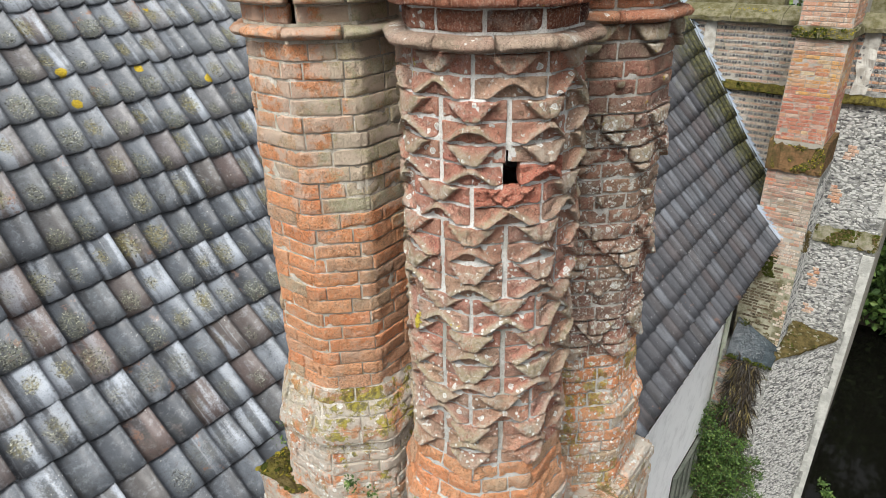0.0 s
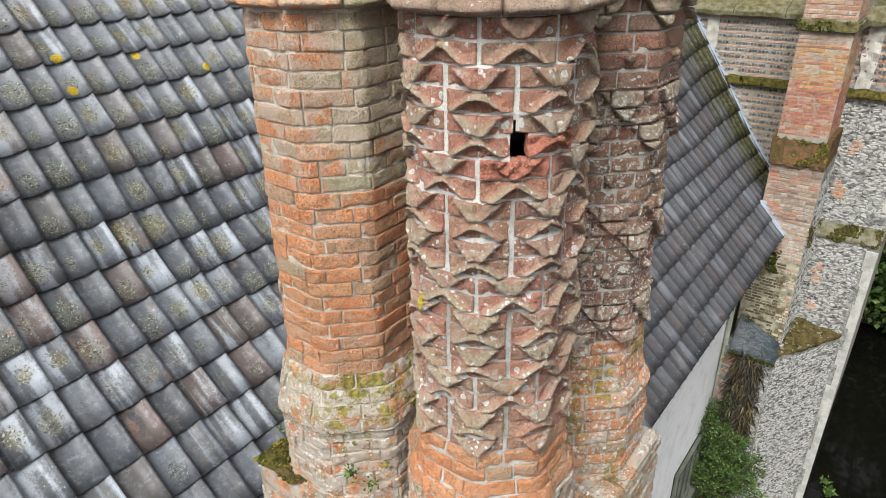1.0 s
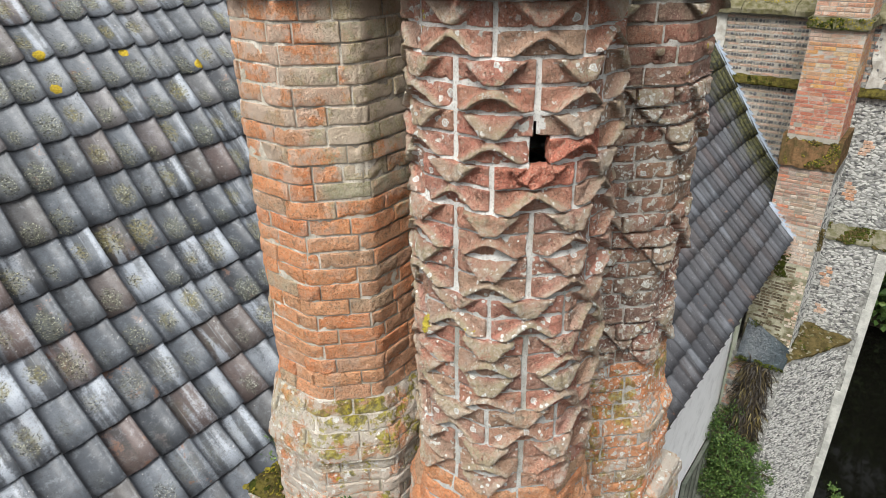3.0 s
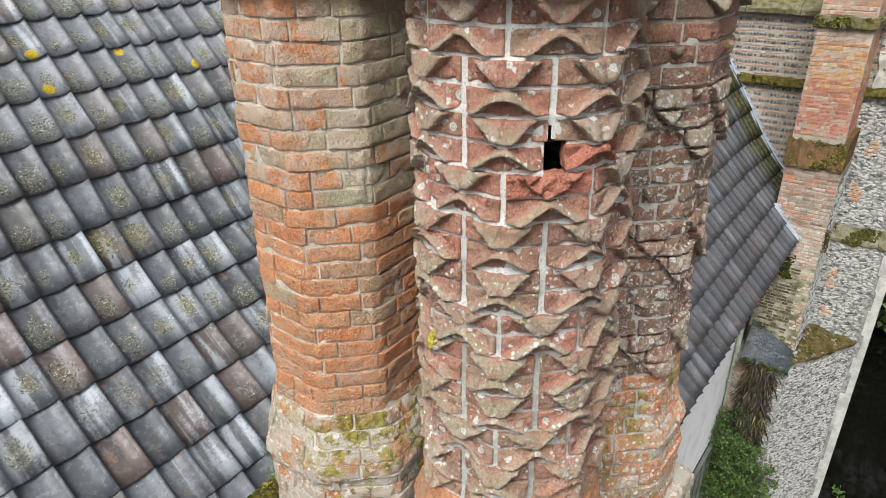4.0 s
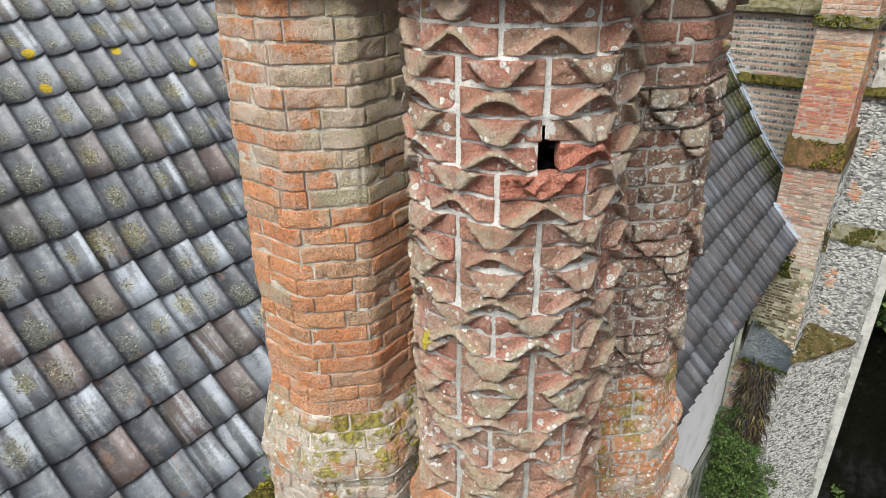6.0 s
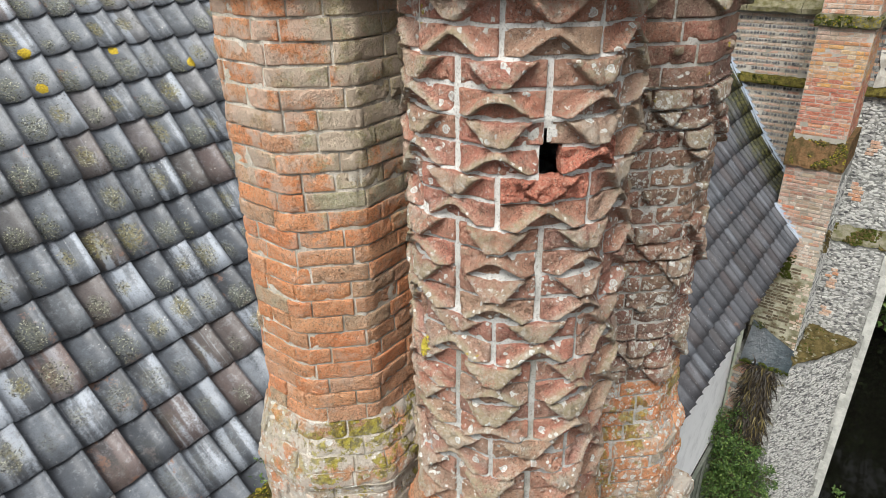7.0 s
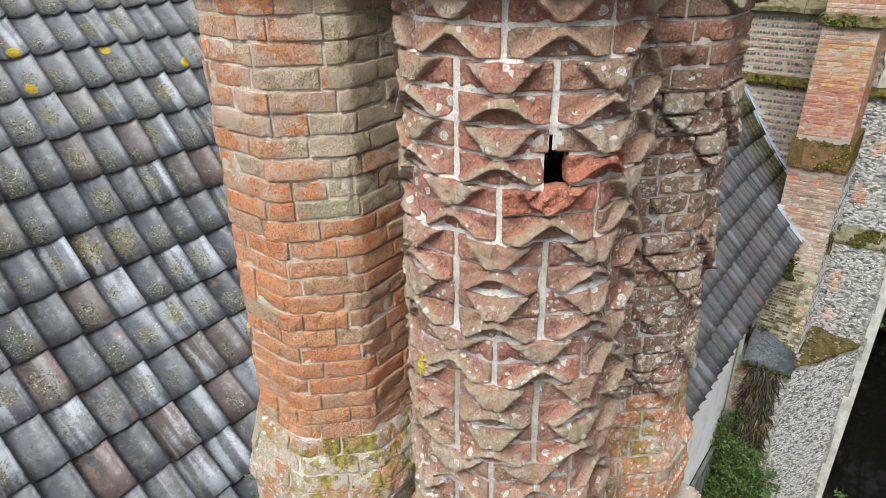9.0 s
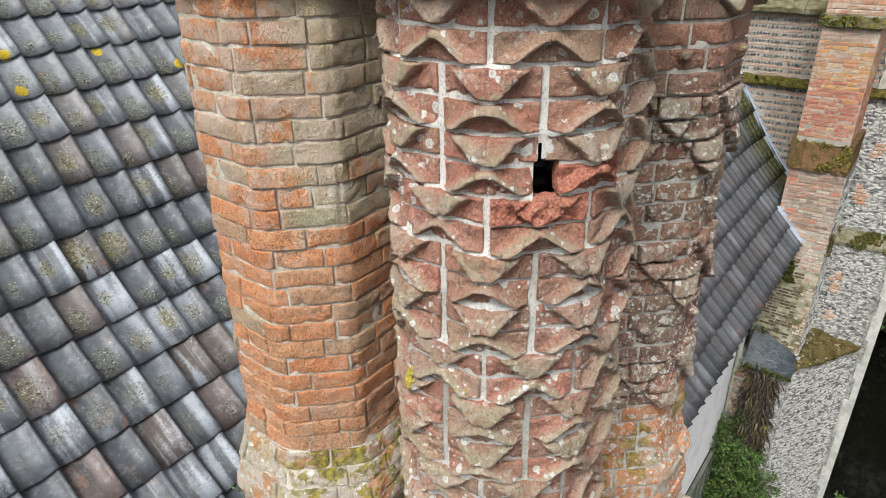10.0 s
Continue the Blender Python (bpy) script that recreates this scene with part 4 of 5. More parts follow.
def build_stack():
    st = thing("chimney_stack", "square lichened brick stack carrying the chimney shafts", "chimney stack")
    part("core", box_bm(-0.32, 1.34, -0.99, 0.72, -2.1, 7.6, 0.02, 14, 0.012), mat_brick_base, st)
    random.seed(51)
    take = lambda vf: piece("brick", *vf, mat_brick_base, st, "", False)
    brick_face(take, Vector((-0.32, 0.72, 6.3)), -Y, -X, 1.0, 1.24, 0.075, 0.23, 0.012)
    brick_face(take, Vector((0.55, -0.99, 6.3)), X, -Y, 0.79, 1.3, 0.075, 0.23, 0.012)
    brick_face(take, Vector((1.34, -0.99, 6.6)), Y, X, 0.5, 1.0, 0.075, 0.23, 0.012)
    block("corner_ledge", -0.335, 0.1, 0.3, 0.73, 7.52, 7.69, mat_brick_base, st, "lichened brick corner of the stack", 2, 0.02)
    for x, y, z, a, b, c, mat in ((-0.255, 0.63, 7.69, 0.07, 0.08, 0.028, mat_moss), (-0.3, 0.5, 7.688, 0.03, 0.09, 0.014, mat_moss_brown), (-0.29, 0.68, 7.685, 0.045, 0.045, 0.018, mat_moss_dark)):
        bm = bmesh.new()
        bmesh.ops.create_icosphere(bm, subdivisions=4, radius=1.0)
        for v in bm.verts:
            k = 1 + 0.35 * noise.noise(v.co * 1.7 + Vector((x, y, 3))) + 0.2 * noise.noise(v.co * 5) + 0.1 * noise.noise(v.co * 13)
            v.co = Vector((x + a * k * v.co.x, y + b * k * v.co.y, z + c * k * v.co.z))
        part("moss", bm, mat, st, "thick moss cushion", True)
    spots = [(Vector((rnd(-0.335, -0.13), rnd(0.36, 0.72), 7.69)), Vector((rnd(-0.4, 0.2), rnd(-0.2, 0.3), 1)).normalized()) for _ in range(900)]
    spots = [(o + Vector((0, 0, max(0.0, 0.026 * (1 - ((o.x + 0.255) / 0.08) ** 2 - ((o.y - 0.63) / 0.09) ** 2)))), n) for o, n in spots if noise.noise(o * 9) > -0.12]
    for k, mat in enumerate((mat_moss_gold, mat_moss_dark, mat_moss, mat_moss_brown)):
        moss_clumps("moss", mat, st, spots[k::4], "mossy cushions", size=(0.012, 0.036))
    for i in range(4):
        piece("brick", *slab_piece(Vector((0.6 + 0.17 * i, -1.0, 7.6)), X, Y, Z, 0.16, 0.21, 0.022 + rnd(-0.006, 0.006), 0.012, 0.006), mat_brick_base, st, "", False)
    return st


build_stack()
FLINT_X = 11.6


def build_far_wall():
    random.seed(41)
    wall = part("wall_north", box_bm(WALL_X, WALL_X + 0.5, -0.2, 8.5, -2.2, 8.84), mat_mortar_far)
    tagged(wall, "old wall of brick and flint bands under mossy coping", "wall", kind="structure")
    # brick courses with bands of dark flints
    bricks, flints = Heap(), Heap()
    z = 6.0
    k = 0
    while z < 8.78:
        if 7.49 < z < 7.7:
            z += 0.05
            continue
        if k % 2 == 1:
            s = 0.1
            while s < 4.3:
                w = rnd(0.04, 0.075)
                if rnd(0, 1) < 0.93:
                    flints.add(nodule(Vector((WALL_X, s, z + 0.032)), -Y, Z, -X, w * 0.95, rnd(0.045, 0.07), rnd(0.01, 0.025)))
                s += w
            z += 0.066
        else:
            brick_face(bricks.add, Vector((WALL_X, 4.4, z)), -Y, -X, 4.3, 0.0585, 0.058, 0.21, 0.004, 0.93)
            z += 0.06
        k += 1
    bricks.out("brickwork", mat_brick_pale, wall)
    flints.out("flint_band", mat_flint_dark, wall)
    moss_clumps("moss", mat_moss_dark, wall, scatter(700, (WALL_X - 0.11, WALL_X - 0.05), (0.1, 4.2), (7.55, 7.69), (-1, 0, 0.8), 4.0, -0.1), size=(0.015, 0.04))
    moss_clumps("moss", mat_moss_gold, wall, scatter(500, (WALL_X - 0.13, WALL_X + 0.2), (0.1, 4.2), (8.97, 9.06), (-0.6, 0, 0.8), 4.0, 0.05), size=(0.015, 0.04))
    part("string_course", rough_prism([(WALL_X - 0.02, 7.53), (WALL_X - 0.09, 7.55), (WALL_X - 0.09, 7.58), (WALL_X - 0.01, 7.7), (WALL_X + 0.05, 7.7), (WALL_X + 0.05, 7.53)], 0.1, 8.4, "y"), mat_moss, wall, "mossy sloping string course")
    part("plaster_strip", box_bm(WALL_X - 0.035, WALL_X + 0.02, 2.0, 2.22, 7.72, 8.83, 0.005, 6, 0.045), mat_plaster, wall, "pale plaster repair")
    for i in range(9):
        y0 = -0.1 + i * 0.93
        cop = part("coping_stone", rough_prism([(WALL_X - 0.14, 8.82), (WALL_X - 0.15, 8.9), (WALL_X - 0.08, 8.99), (WALL_X + 0.2, 9.1), (WALL_X + 0.45, 9.09), (WALL_X + 0.6, 8.95), (WALL_X + 0.6, 8.82)], y0, y0 + 0.92, "y"), mat_stone, wall, "mossy weathered coping stone")
    # pale flint wall beside the buttress
    fl = part("wall_east", box_bm(FLINT_X, FLINT_X + 0.45, -1.62, -0.2, -2.2, 8.84), mat_flint_bed)
    tagged(fl, "tall pale flint wall rising from the moat", "wall", kind="structure")
    ret = part("wall_moat", box_bm(FLINT_X + 0.1, FLINT_X + 8, -1.6, -1.2, -2.2, 8.84), mat_mortar_far)
    tagged(ret, "return wall running along the moat", "wall", kind="structure")
    pale, dark, red = Heap(), Heap(), Heap()
    flint_face(pale, Vector((FLINT_X, -0.3, 5.3)), -Y, -X, 1.3, 2.28)
    flint_face(pale, Vector((FLINT_X - 0.1, -0.3, -2.0)), -Y, -X, 1.16, 6.95)
    z = 7.85
    k = 0
    while z < 8.78:
        if k % 2 == 1:
            s = 0.45
            while s < 1.6:
                w = rnd(0.05, 0.11)
                dark.add(nodule(Vector((FLINT_X, -s, z + 0.032)), -Y, Z, -X, w * 0.85, 0.055, rnd(0.01, 0.03)))
                s += w
        else:
            brick_face(red.add, Vector((FLINT_X, -0.45, z)), -Y, -X, 1.15, 0.0585, 0.058, 0.21, 0.004, 0.95)
        z += 0.062
        k += 1
    # stray bricks let into the flint
    for yy, zz, n in ((-0.62, 4.0, 6), (-0.62, 5.75, 5), (-0.66, 3.4, 3), (-0.7, 6.6, 4)):
        for i in range(n):
            red.add(slab_piece(Vector((FLINT_X - (0.1 if zz < 5 else 0), yy - rnd(0, 0.12), zz + i * 0.07)), -Y, Z, -X, rnd(0.1, 0.2), 0.06, 0.016, 0.006, 0.004))
    pale.out("flint_facing", mat_flint_pale, fl)
    dark.out("flint_band", mat_flint_dark, fl)
    red.out("brickwork", mat_brick_far, fl)
    part("lower_face", box_bm(FLINT_X - 0.1, FLINT_X + 0.02, -1.63, -0.2, -2.2, 4.98), mat_flint_bed, fl)
    part("string_course", rough_prism([(FLINT_X - 0.12, 4.98), (FLINT_X - 0.12, 5.03), (FLINT_X + 0.01, 5.3), (FLINT_X + 0.1, 5.3), (FLINT_X + 0.1, 4.98)], -1.64, -0.3, "y", 0.035), mat_moss_grey, fl, "mossy sloping string course")
    spots = [(Vector((FLINT_X - 0.13 + 0.14 * (o.z - 5.0) / 0.3, o.y, o.z)), n) for o, n in scatter(1100, (0, 0), (-1.62, -0.35), (4.98, 5.3), (-0.8, 0, 0.5), 3.5, -0.05)]
    moss_clumps("moss", mat_moss_dark, fl, spots[::2])
    moss_clumps("moss", mat_moss_brown, fl, spots[1::2])
    part("string_course", rough_prism([(FLINT_X - 0.02, 7.6), (FLINT_X - 0.09, 7.62), (FLINT_X - 0.09, 7.65), (FLINT_X - 0.01, 7.76), (FLINT_X + 0.05, 7.76), (FLINT_X + 0.05, 7.6)], -1.62, -0.3, "y"), mat_moss, fl, "mossy sloping string course")
    part("plaster_strip", box_bm(FLINT_X - 0.03, FLINT_X + 0.02, -0.8, -0.56, 7.78, 8.83, 0.005, 6, 0.05), mat_plaster, fl, "pale plaster repair")
    part("coping_stone", rough_prism([(FLINT_X - 0.14, 8.82), (FLINT_X - 0.15, 8.9), (FLINT_X - 0.08, 8.99), (FLINT_X + 0.2, 9.1), (FLINT_X + 0.6, 9.0), (FLINT_X + 0.6, 8.82)], -1.7, -0.2, "y"), mat_stone, fl, "mossy weathered coping stone")
    # dressed quoins up the moat corner
    z = -2.0
    k = 0
    while z < 8.7:
        h = rnd(0.3, 0.55)
        d = 0.1 if z < 4.7 else 0.0
        if not 4.7 < z < 5.4:
            w = rnd(0.1, 0.2)
            piece("quoin", *slab_piece(Vector((FLINT_X - d, -1.64 + w, z)), -Y, Z, -X, w, h - 0.001, 0.02, 0.003, 0.001), mat_limewash, fl, "", False)
        z += h
        k += 1
    # far parapet beyond
    par = part("wall_parapet", box_bm(15.2, 15.7, -0.8, 1.03, 4, 9.35), mat_stone)
    tagged(par, "mossy stone parapet further back", "wall", kind="structure")
    par = part("wall_parapet", box_bm(15.2, 15.7, 1.5, 9, 4, 9.35), mat_stone)
    tagged(par, "mossy stone parapet further back", "wall", kind="structure")
    par = part("wall_parapet", box_bm(14.4, 14.9, -6.0, -2.5, 6, 9.1), mat_stone)
    tagged(par, "mossy stone parapet further back", "wall", kind="structure")


PIER_X = 10.5


def build_pier():
    random.seed(43)
    pier = thing("buttress", "stepped brick buttress with moss-grown set-offs", "buttress")
    up = part("upper_shaft", box_bm(PIER_X, WALL_X + 0.2, -0.48, 0.3, 7.0, 10.2), mat_mortar_far, pier, "upper stage of orange-red brick")
    lo = part("lower_shaft", box_bm(PIER_X - 0.03, WALL_X, -0.55, 0.3, 4.75, 6.6), mat_mortar_far, pier, "lower stage of worn brick and lime wash")
    damp = part("damp_shaft", box_bm(PIER_X - 0.03, WALL_X, -0.55, 0.3, 2.6, 4.747), mat_mortar_wet, pier, "damp mossy stage of dark brick")
    foot = part("foot", box_bm(PIER_X - 0.5, WALL_X, -0.58, 0.34, -2.0, 2.9), mat_flint_bed, pier, "broad flint foot")

    def objects(parent, material):
        if material is not mat_brick_pier:
            return lambda vf: piece("brick", *vf, material, parent, "", False)

        def by_height(vf):
            # pale at the top, ochre below it, then deep red
            z = vf[0][0].z + rnd(-0.12, 0.12)
            m = mat_brick_pale if z > 8.55 else mat_brick_gold if z > 7.95 else mat_brick_deep
            return piece("brick", *vf, random.choice((m, m, m, m, mat_brick_pier)), parent, "", False)
        return by_height
    brick_face(objects(up, mat_brick_pier), Vector((PIER_X, 0.3, 7.09)), -Y, -X, 0.78, 1.72, 0.066, 0.21, 0.004, 0.97, gap=0.009)
    brick_face(objects(up, mat_brick_pier), Vector((PIER_X, -0.48, 7.09)), X, -Y, 1.05, 1.72, 0.066, 0.21, 0.004, gap=0.009)
    brick_face(objects(up, mat_brick_far), Vector((PIER_X, 0.3, 8.99)), -Y, -X, 0.78, 1.2)
    brick_face(objects(up, mat_brick_far), Vector((PIER_X, -0.48, 8.99)), X, -Y, 1.05, 1.2)
    low, wet, mixed = Heap(), Heap(), Heap()
    brick_face(mixed.add, Vector((PIER_X - 0.03, 0.3, 5.5)), -Y, -X, 0.85, 1.09, 0.068, 0.2, 0.005, 0.97)
    brick_face(low.add, Vector((PIER_X - 0.03, 0.3, 4.76)), -Y, -X, 0.85, 0.73, 0.06, 0.17, 0.005, 0.75)
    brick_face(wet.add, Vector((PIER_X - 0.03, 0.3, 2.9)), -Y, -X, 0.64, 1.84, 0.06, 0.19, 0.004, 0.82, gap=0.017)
    brick_face(low.add, Vector((PIER_X - 0.03, -0.34, 2.9)), -Y, -X, 0.21, 1.84, 0.062, 0.12, 0.004, 0.5)
    mixed.out("brickwork", mat_brick_mixed, lo)
    low.out("brickwork", mat_brick_limed, lo)
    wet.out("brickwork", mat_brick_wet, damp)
    rub = Heap()
    flint_face(rub, Vector((PIER_X - 0.03, -0.557, 2.9)), X, -Y, 1.13, 3.5, 0.09, 0.055)
    rub.out("flint_facing", mat_flint_pale, lo)
    side = part("lime_flank", box_bm(PIER_X - 0.028, FLINT_X, -0.557, -0.54, 2.7, 6.56), mat_flint_bed, pier, "rough limewashed flank")
    moss_clumps("moss", mat_moss_dark, damp, scatter(1000, (PIER_X - 0.035, PIER_X - 0.03), (-0.2, 0.3), (4.45, 4.95), (-1, 0, 0.2), 4.0, 0.0), size=(0.015, 0.05))
    moss_clumps("moss", mat_moss_brown, damp, scatter(260, (PIER_X - 0.035, PIER_X - 0.03), (-0.55, 0.3), (2.95, 3.3), (-1, 0, 0.3), 5.0, 0.05), size=(0.015, 0.04))
    moss_clumps("moss", mat_moss_brown, lo, scatter(150, (PIER_X - 0.04, PIER_X + 0.15), (-0.62, -0.54), (5.1, 5.5), (-1, -0.6, 0.5), 2.0, -0.3), size=(0.015, 0.045))
    strip = Heap()
    brick_face(strip.add, Vector((PIER_X - 0.5, 0.34, -1.6)), -Y, -X, 0.6, 4.4, 0.066, 0.18, 0.006, 0.9)
    strip.out("brickwork", mat_brick_mixed, foot)
    st = Heap()
    flint_face(st, Vector((PIER_X - 0.5, -0.3, -2.0)), -Y, -X, 0.28, 4.85)
    flint_face(st, Vector((PIER_X - 0.5, -0.58, -2.0)), X, -Y, 1.1, 4.85)
    st.out("flint_facing", mat_flint_pale, foot)
    part("set_off", rough_prism([(PIER_X - 0.08, 6.56), (PIER_X - 0.08, 6.62), (PIER_X + 0.02, 7.08), (WALL_X, 7.08), (WALL_X, 6.56)], -0.56, 0.34, "y", 0.04), mat_setoff, pier, "brown moss on a sloping set-off")
    top = [(Vector((PIER_X - 0.085 + 0.1 * (o.z - 6.62) / 0.46, o.y, o.z)), n) for o, n in scatter(1600, (0, 0), (-0.55, 0.33), (6.6, 7.08), (-0.9, 0, 0.4), 4.0, 0.0)]
    moss_clumps("moss", mat_moss_gold, pier, top[::3], size=(0.012, 0.035))
    moss_clumps("moss", mat_moss_brown, pier, top[1::3], size=(0.015, 0.045))
    moss_clumps("moss", mat_moss_dark, pier, top[2::3], size=(0.012, 0.04))
    part("band", box_bm(PIER_X - 0.06, WALL_X, -0.54, 0.36, 8.8, 8.98, 0.03, 4, 0.04, 3), mat_stone, pier, "mossy projecting band")
    moss_clumps("moss", mat_moss_dark, pier, scatter(260, (PIER_X - 0.08, PIER_X - 0.05), (-0.54, 0.36), (8.8, 8.98), (-1, 0, 0.3), 5.0, 0.0), size=(0.012, 0.04))
    moss_clumps("moss", mat_moss_gold, pier, scatter(200, (PIER_X - 0.08, PIER_X - 0.05), (-0.54, 0.36), (8.82, 8.98), (-1, 0, 0.3), 5.0, 0.1, 9), size=(0.012, 0.03))
    # diagonal lower corner with a sloping moss top
    bm = bmesh.new()
    plan = [(PIER_X - 0.44, -0.58), (FLINT_X - 0.08, -1.46), (FLINT_X - 0.08, -0.57)]
    lowr = [bm.verts.new((x, y, -2.0)) for x, y in plan]
    top = [bm.verts.new((x, y, z)) for (x, y), z in zip(plan, (2.93, 2.99, 3.1))]
    for i in range(3):
        bm.faces.new((lowr[i], lowr[(i + 1) % 3], top[(i + 1) % 3], top[i]))
    bm.faces.new(top)
    bm.faces.new(lowr[::-1])
    bmesh.ops.recalc_face_normals(bm, faces=bm.faces[:])
    part("corner_infill", bm, mat_flint_bed, pier, "limewashed diagonal corner infill")
    bm = bmesh.new()
    tz = (2.94, 3.0, 3.12)
    lo3 = [bm.verts.new((x, y, z - 0.03)) for (x, y), z in zip(plan, tz)]
    hi3 = [bm.verts.new((x - 0.02, y - 0.02, z + 0.03)) for (x, y), z in zip(plan, tz)]
    for i in range(3):
        bm.faces.new((lo3[i], lo3[(i + 1) % 3], hi3[(i + 1) % 3], hi3[i]))
    bm.faces.new(hi3)
    bm.faces.new(lo3[::-1])
    bmesh.ops.recalc_face_normals(bm, faces=bm.faces[:])
    bmesh.ops.subdivide_edges(bm, edges=bm.edges[:], cuts=9, use_grid_fill=True)
    for v in bm.verts:
        v.co += 0.05 * noise.noise_vector(v.co * 6)
    part("moss_ledge", bm, mat_moss_brown, pier, "mossy sloping ledge")
    rim = []
    for _ in range(900):
        a, b = sorted((rnd(0, 1), rnd(0, 1)))
        q = [a, b - a, 1 - b]
        o = sum((Vector((x, y, z + 0.035)) * k for (x, y), z, k in zip(plan, tz, q)), Vector())
        if noise.noise(o * 5) > -0.15:
            rim.append((o + Vector((rnd(-0.04, 0.03), rnd(-0.05, 0.02), rnd(-0.04, 0.01))), Vector((-0.3, -0.3, 1)).normalized()))
    for k, mat in enumerate((mat_moss_brown, mat_moss_brown, mat_moss_dark, mat_moss_grey)):
        moss_clumps("moss", mat, pier, rim[k::4], size=(0.02, 0.06))
    d = Vector((plan[1][0] - plan[0][0], plan[1][1] - plan[0][1], 0))
    ln = d.length
    d.normalize()
    fl = Heap()
    flint_face(fl, Vector((plan[0][0], plan[0][1], -2.0)), d, Vector((d.y, -d.x, 0)), ln, 4.9)
    fl.out("flint_facing", mat_flint_pale, pier)
    return pier


def build_slate_cap():
    cap = thing("slate_cap", "small dark slate lean-to roof against the buttress", "roof")
    bm = bmesh.new()
    pts = [(PIER_X - 0.62, 0.24, 2.84), (PIER_X - 0.62, -0.6, 2.9), (PIER_X - 0.04, -0.6, 3.0), (PIER_X - 0.04, 0.24, 3.45)]
    t = [bm.verts.new(p) for p in pts]
    b = [bm.verts.new((x, y, z - 0.025)) for x, y, z in pts]
    bm.faces.new(t)
    bm.faces.new(b[::-1])
    for i in range(4):
        j = (i + 1) % 4
        bm.faces.new((t[i], b[i], b[j], t[j]))
    bmesh.ops.recalc_face_normals(bm, faces=bm.faces[:])
    bmesh.ops.subdivide_edges(bm, edges=bm.edges[:], cuts=6, use_grid_fill=True)
    for v in bm.verts:
        v.co += 0.012 * noise.noise_vector(v.co * 5)
    part("slate_sheet", bm, mat_slate, cap)
    moss_clumps("moss", mat_moss_dark, cap, scatter(60, (PIER_X - 0.12, PIER_X - 0.04), (0.0, 0.24), (3.3, 3.45), (-0.6, -0.4, 0.7), 4.0, -0.3), size=(0.015, 0.04))
    moss_clumps("moss", mat_moss_dark, cap, scatter(160, (PIER_X - 0.66, PIER_X - 0.58), (-0.6, 0.24), (2.84, 2.91), (-0.6, 0, 0.8), 4.0, -0.2), size=(0.02, 0.05))
    part("mortar_fillet", rough_prism([(-0.62, 2.98), (-0.62, 3.04), (-0.5, 3.0), (-0.5, 2.95)], PIER_X - 0.1, PIER_X - 0.02, "x"), mat_plaster, cap)
    return cap


build_far_wall()
build_pier()
build_slate_cap()


def build_flashing():
    """Lead apron with a saw-toothed upstand along the wall beside the tiles."""
    fl = thing("lead_flashing", "pale blue-grey lead flashing with saw-toothed upstand along the roof edge", "flashing")

    def run(x, d0, d1, lip):
        d = d0
        while d < d1:
            y, z, sl, long = roof_point(d, x - 0.2)
            m = pose(x - 0.03, y, z + 0.02, math.degrees(sl), 0, rnd(-1.5, 1.5))
            n = 0.1 * long
            bm = box_bm(-lip, 0.02, -0.006, n + 0.006, 0.05, 0.072)
            for v in bm.verts:
                v.co = m @ v.co
            part("soaker", bm, mat_lead, fl)
            bm = prism_bm([(0.0, 0.05), (n, 0.05), (n, 0.085), (0.0, 0.135 + rnd(-0.012, 0.012))], -0.008, 0.018, "x")
            for v in bm.verts:
                v.co = m @ v.co
            part("tooth", bm, mat_lead, fl)
            d += 0.1
    run(WALL_X, 0.3, 4.2, 0.1)
    run(PIER_X, 0.0, 0.62, 0.08)
    return fl


build_flashing()


def build_window():
    win = thing("window_1", "grey-green timber casement window in the white wall", "window", kind="structure")
    x0, x1, z0, z1, y = 8.15, 9.65, -0.5, 0.9, 0.37
    # solid near-black slab, painted for the dark opening behind the panes
    part("dark_backing", box_bm(x0, x1, y + 0.01, y + 0.06, z0, z1), mat_backing_dark, win)
    for a, b, c, d in ((x0, x0 + 0.07, z0, z1), (x1 - 0.07, x1, z0, z1), (x0 + 0.072, x1 - 0.072, z1 - 0.075, z1 - 0.005), (x0 + 0.072, x1 - 0.072, z0 + 0.004, z0 + 0.07)):
        part("window_frame", box_bm(a, b, y - 0.06, y + 0.03, c, d, 0.006), mat_frame, win)
    for i in range(1, 4):
        xm = x0 + (x1 - x0) * i / 4
        part("mullion", box_bm(xm - 0.03, xm + 0.03, y - 0.05, y + 0.027, z0 + 0.073, z1 - 0.078, 0.005), mat_frame, win)
    for i in range(4):
        xa = x0 + (x1 - x0) * i / 4 + 0.04
        part("pane", box_bm(xa, xa + 0.3, y - 0.01, y, z0 + 0.07, z1 - 0.07), mat_glass, win)
    part("window_sill", box_bm(x0 - 0.08, x1 + 0.08, y - 0.14, y + 0.03, z0 - 0.08, z0, 0.01), mat_frame, win)
    return win


build_window()


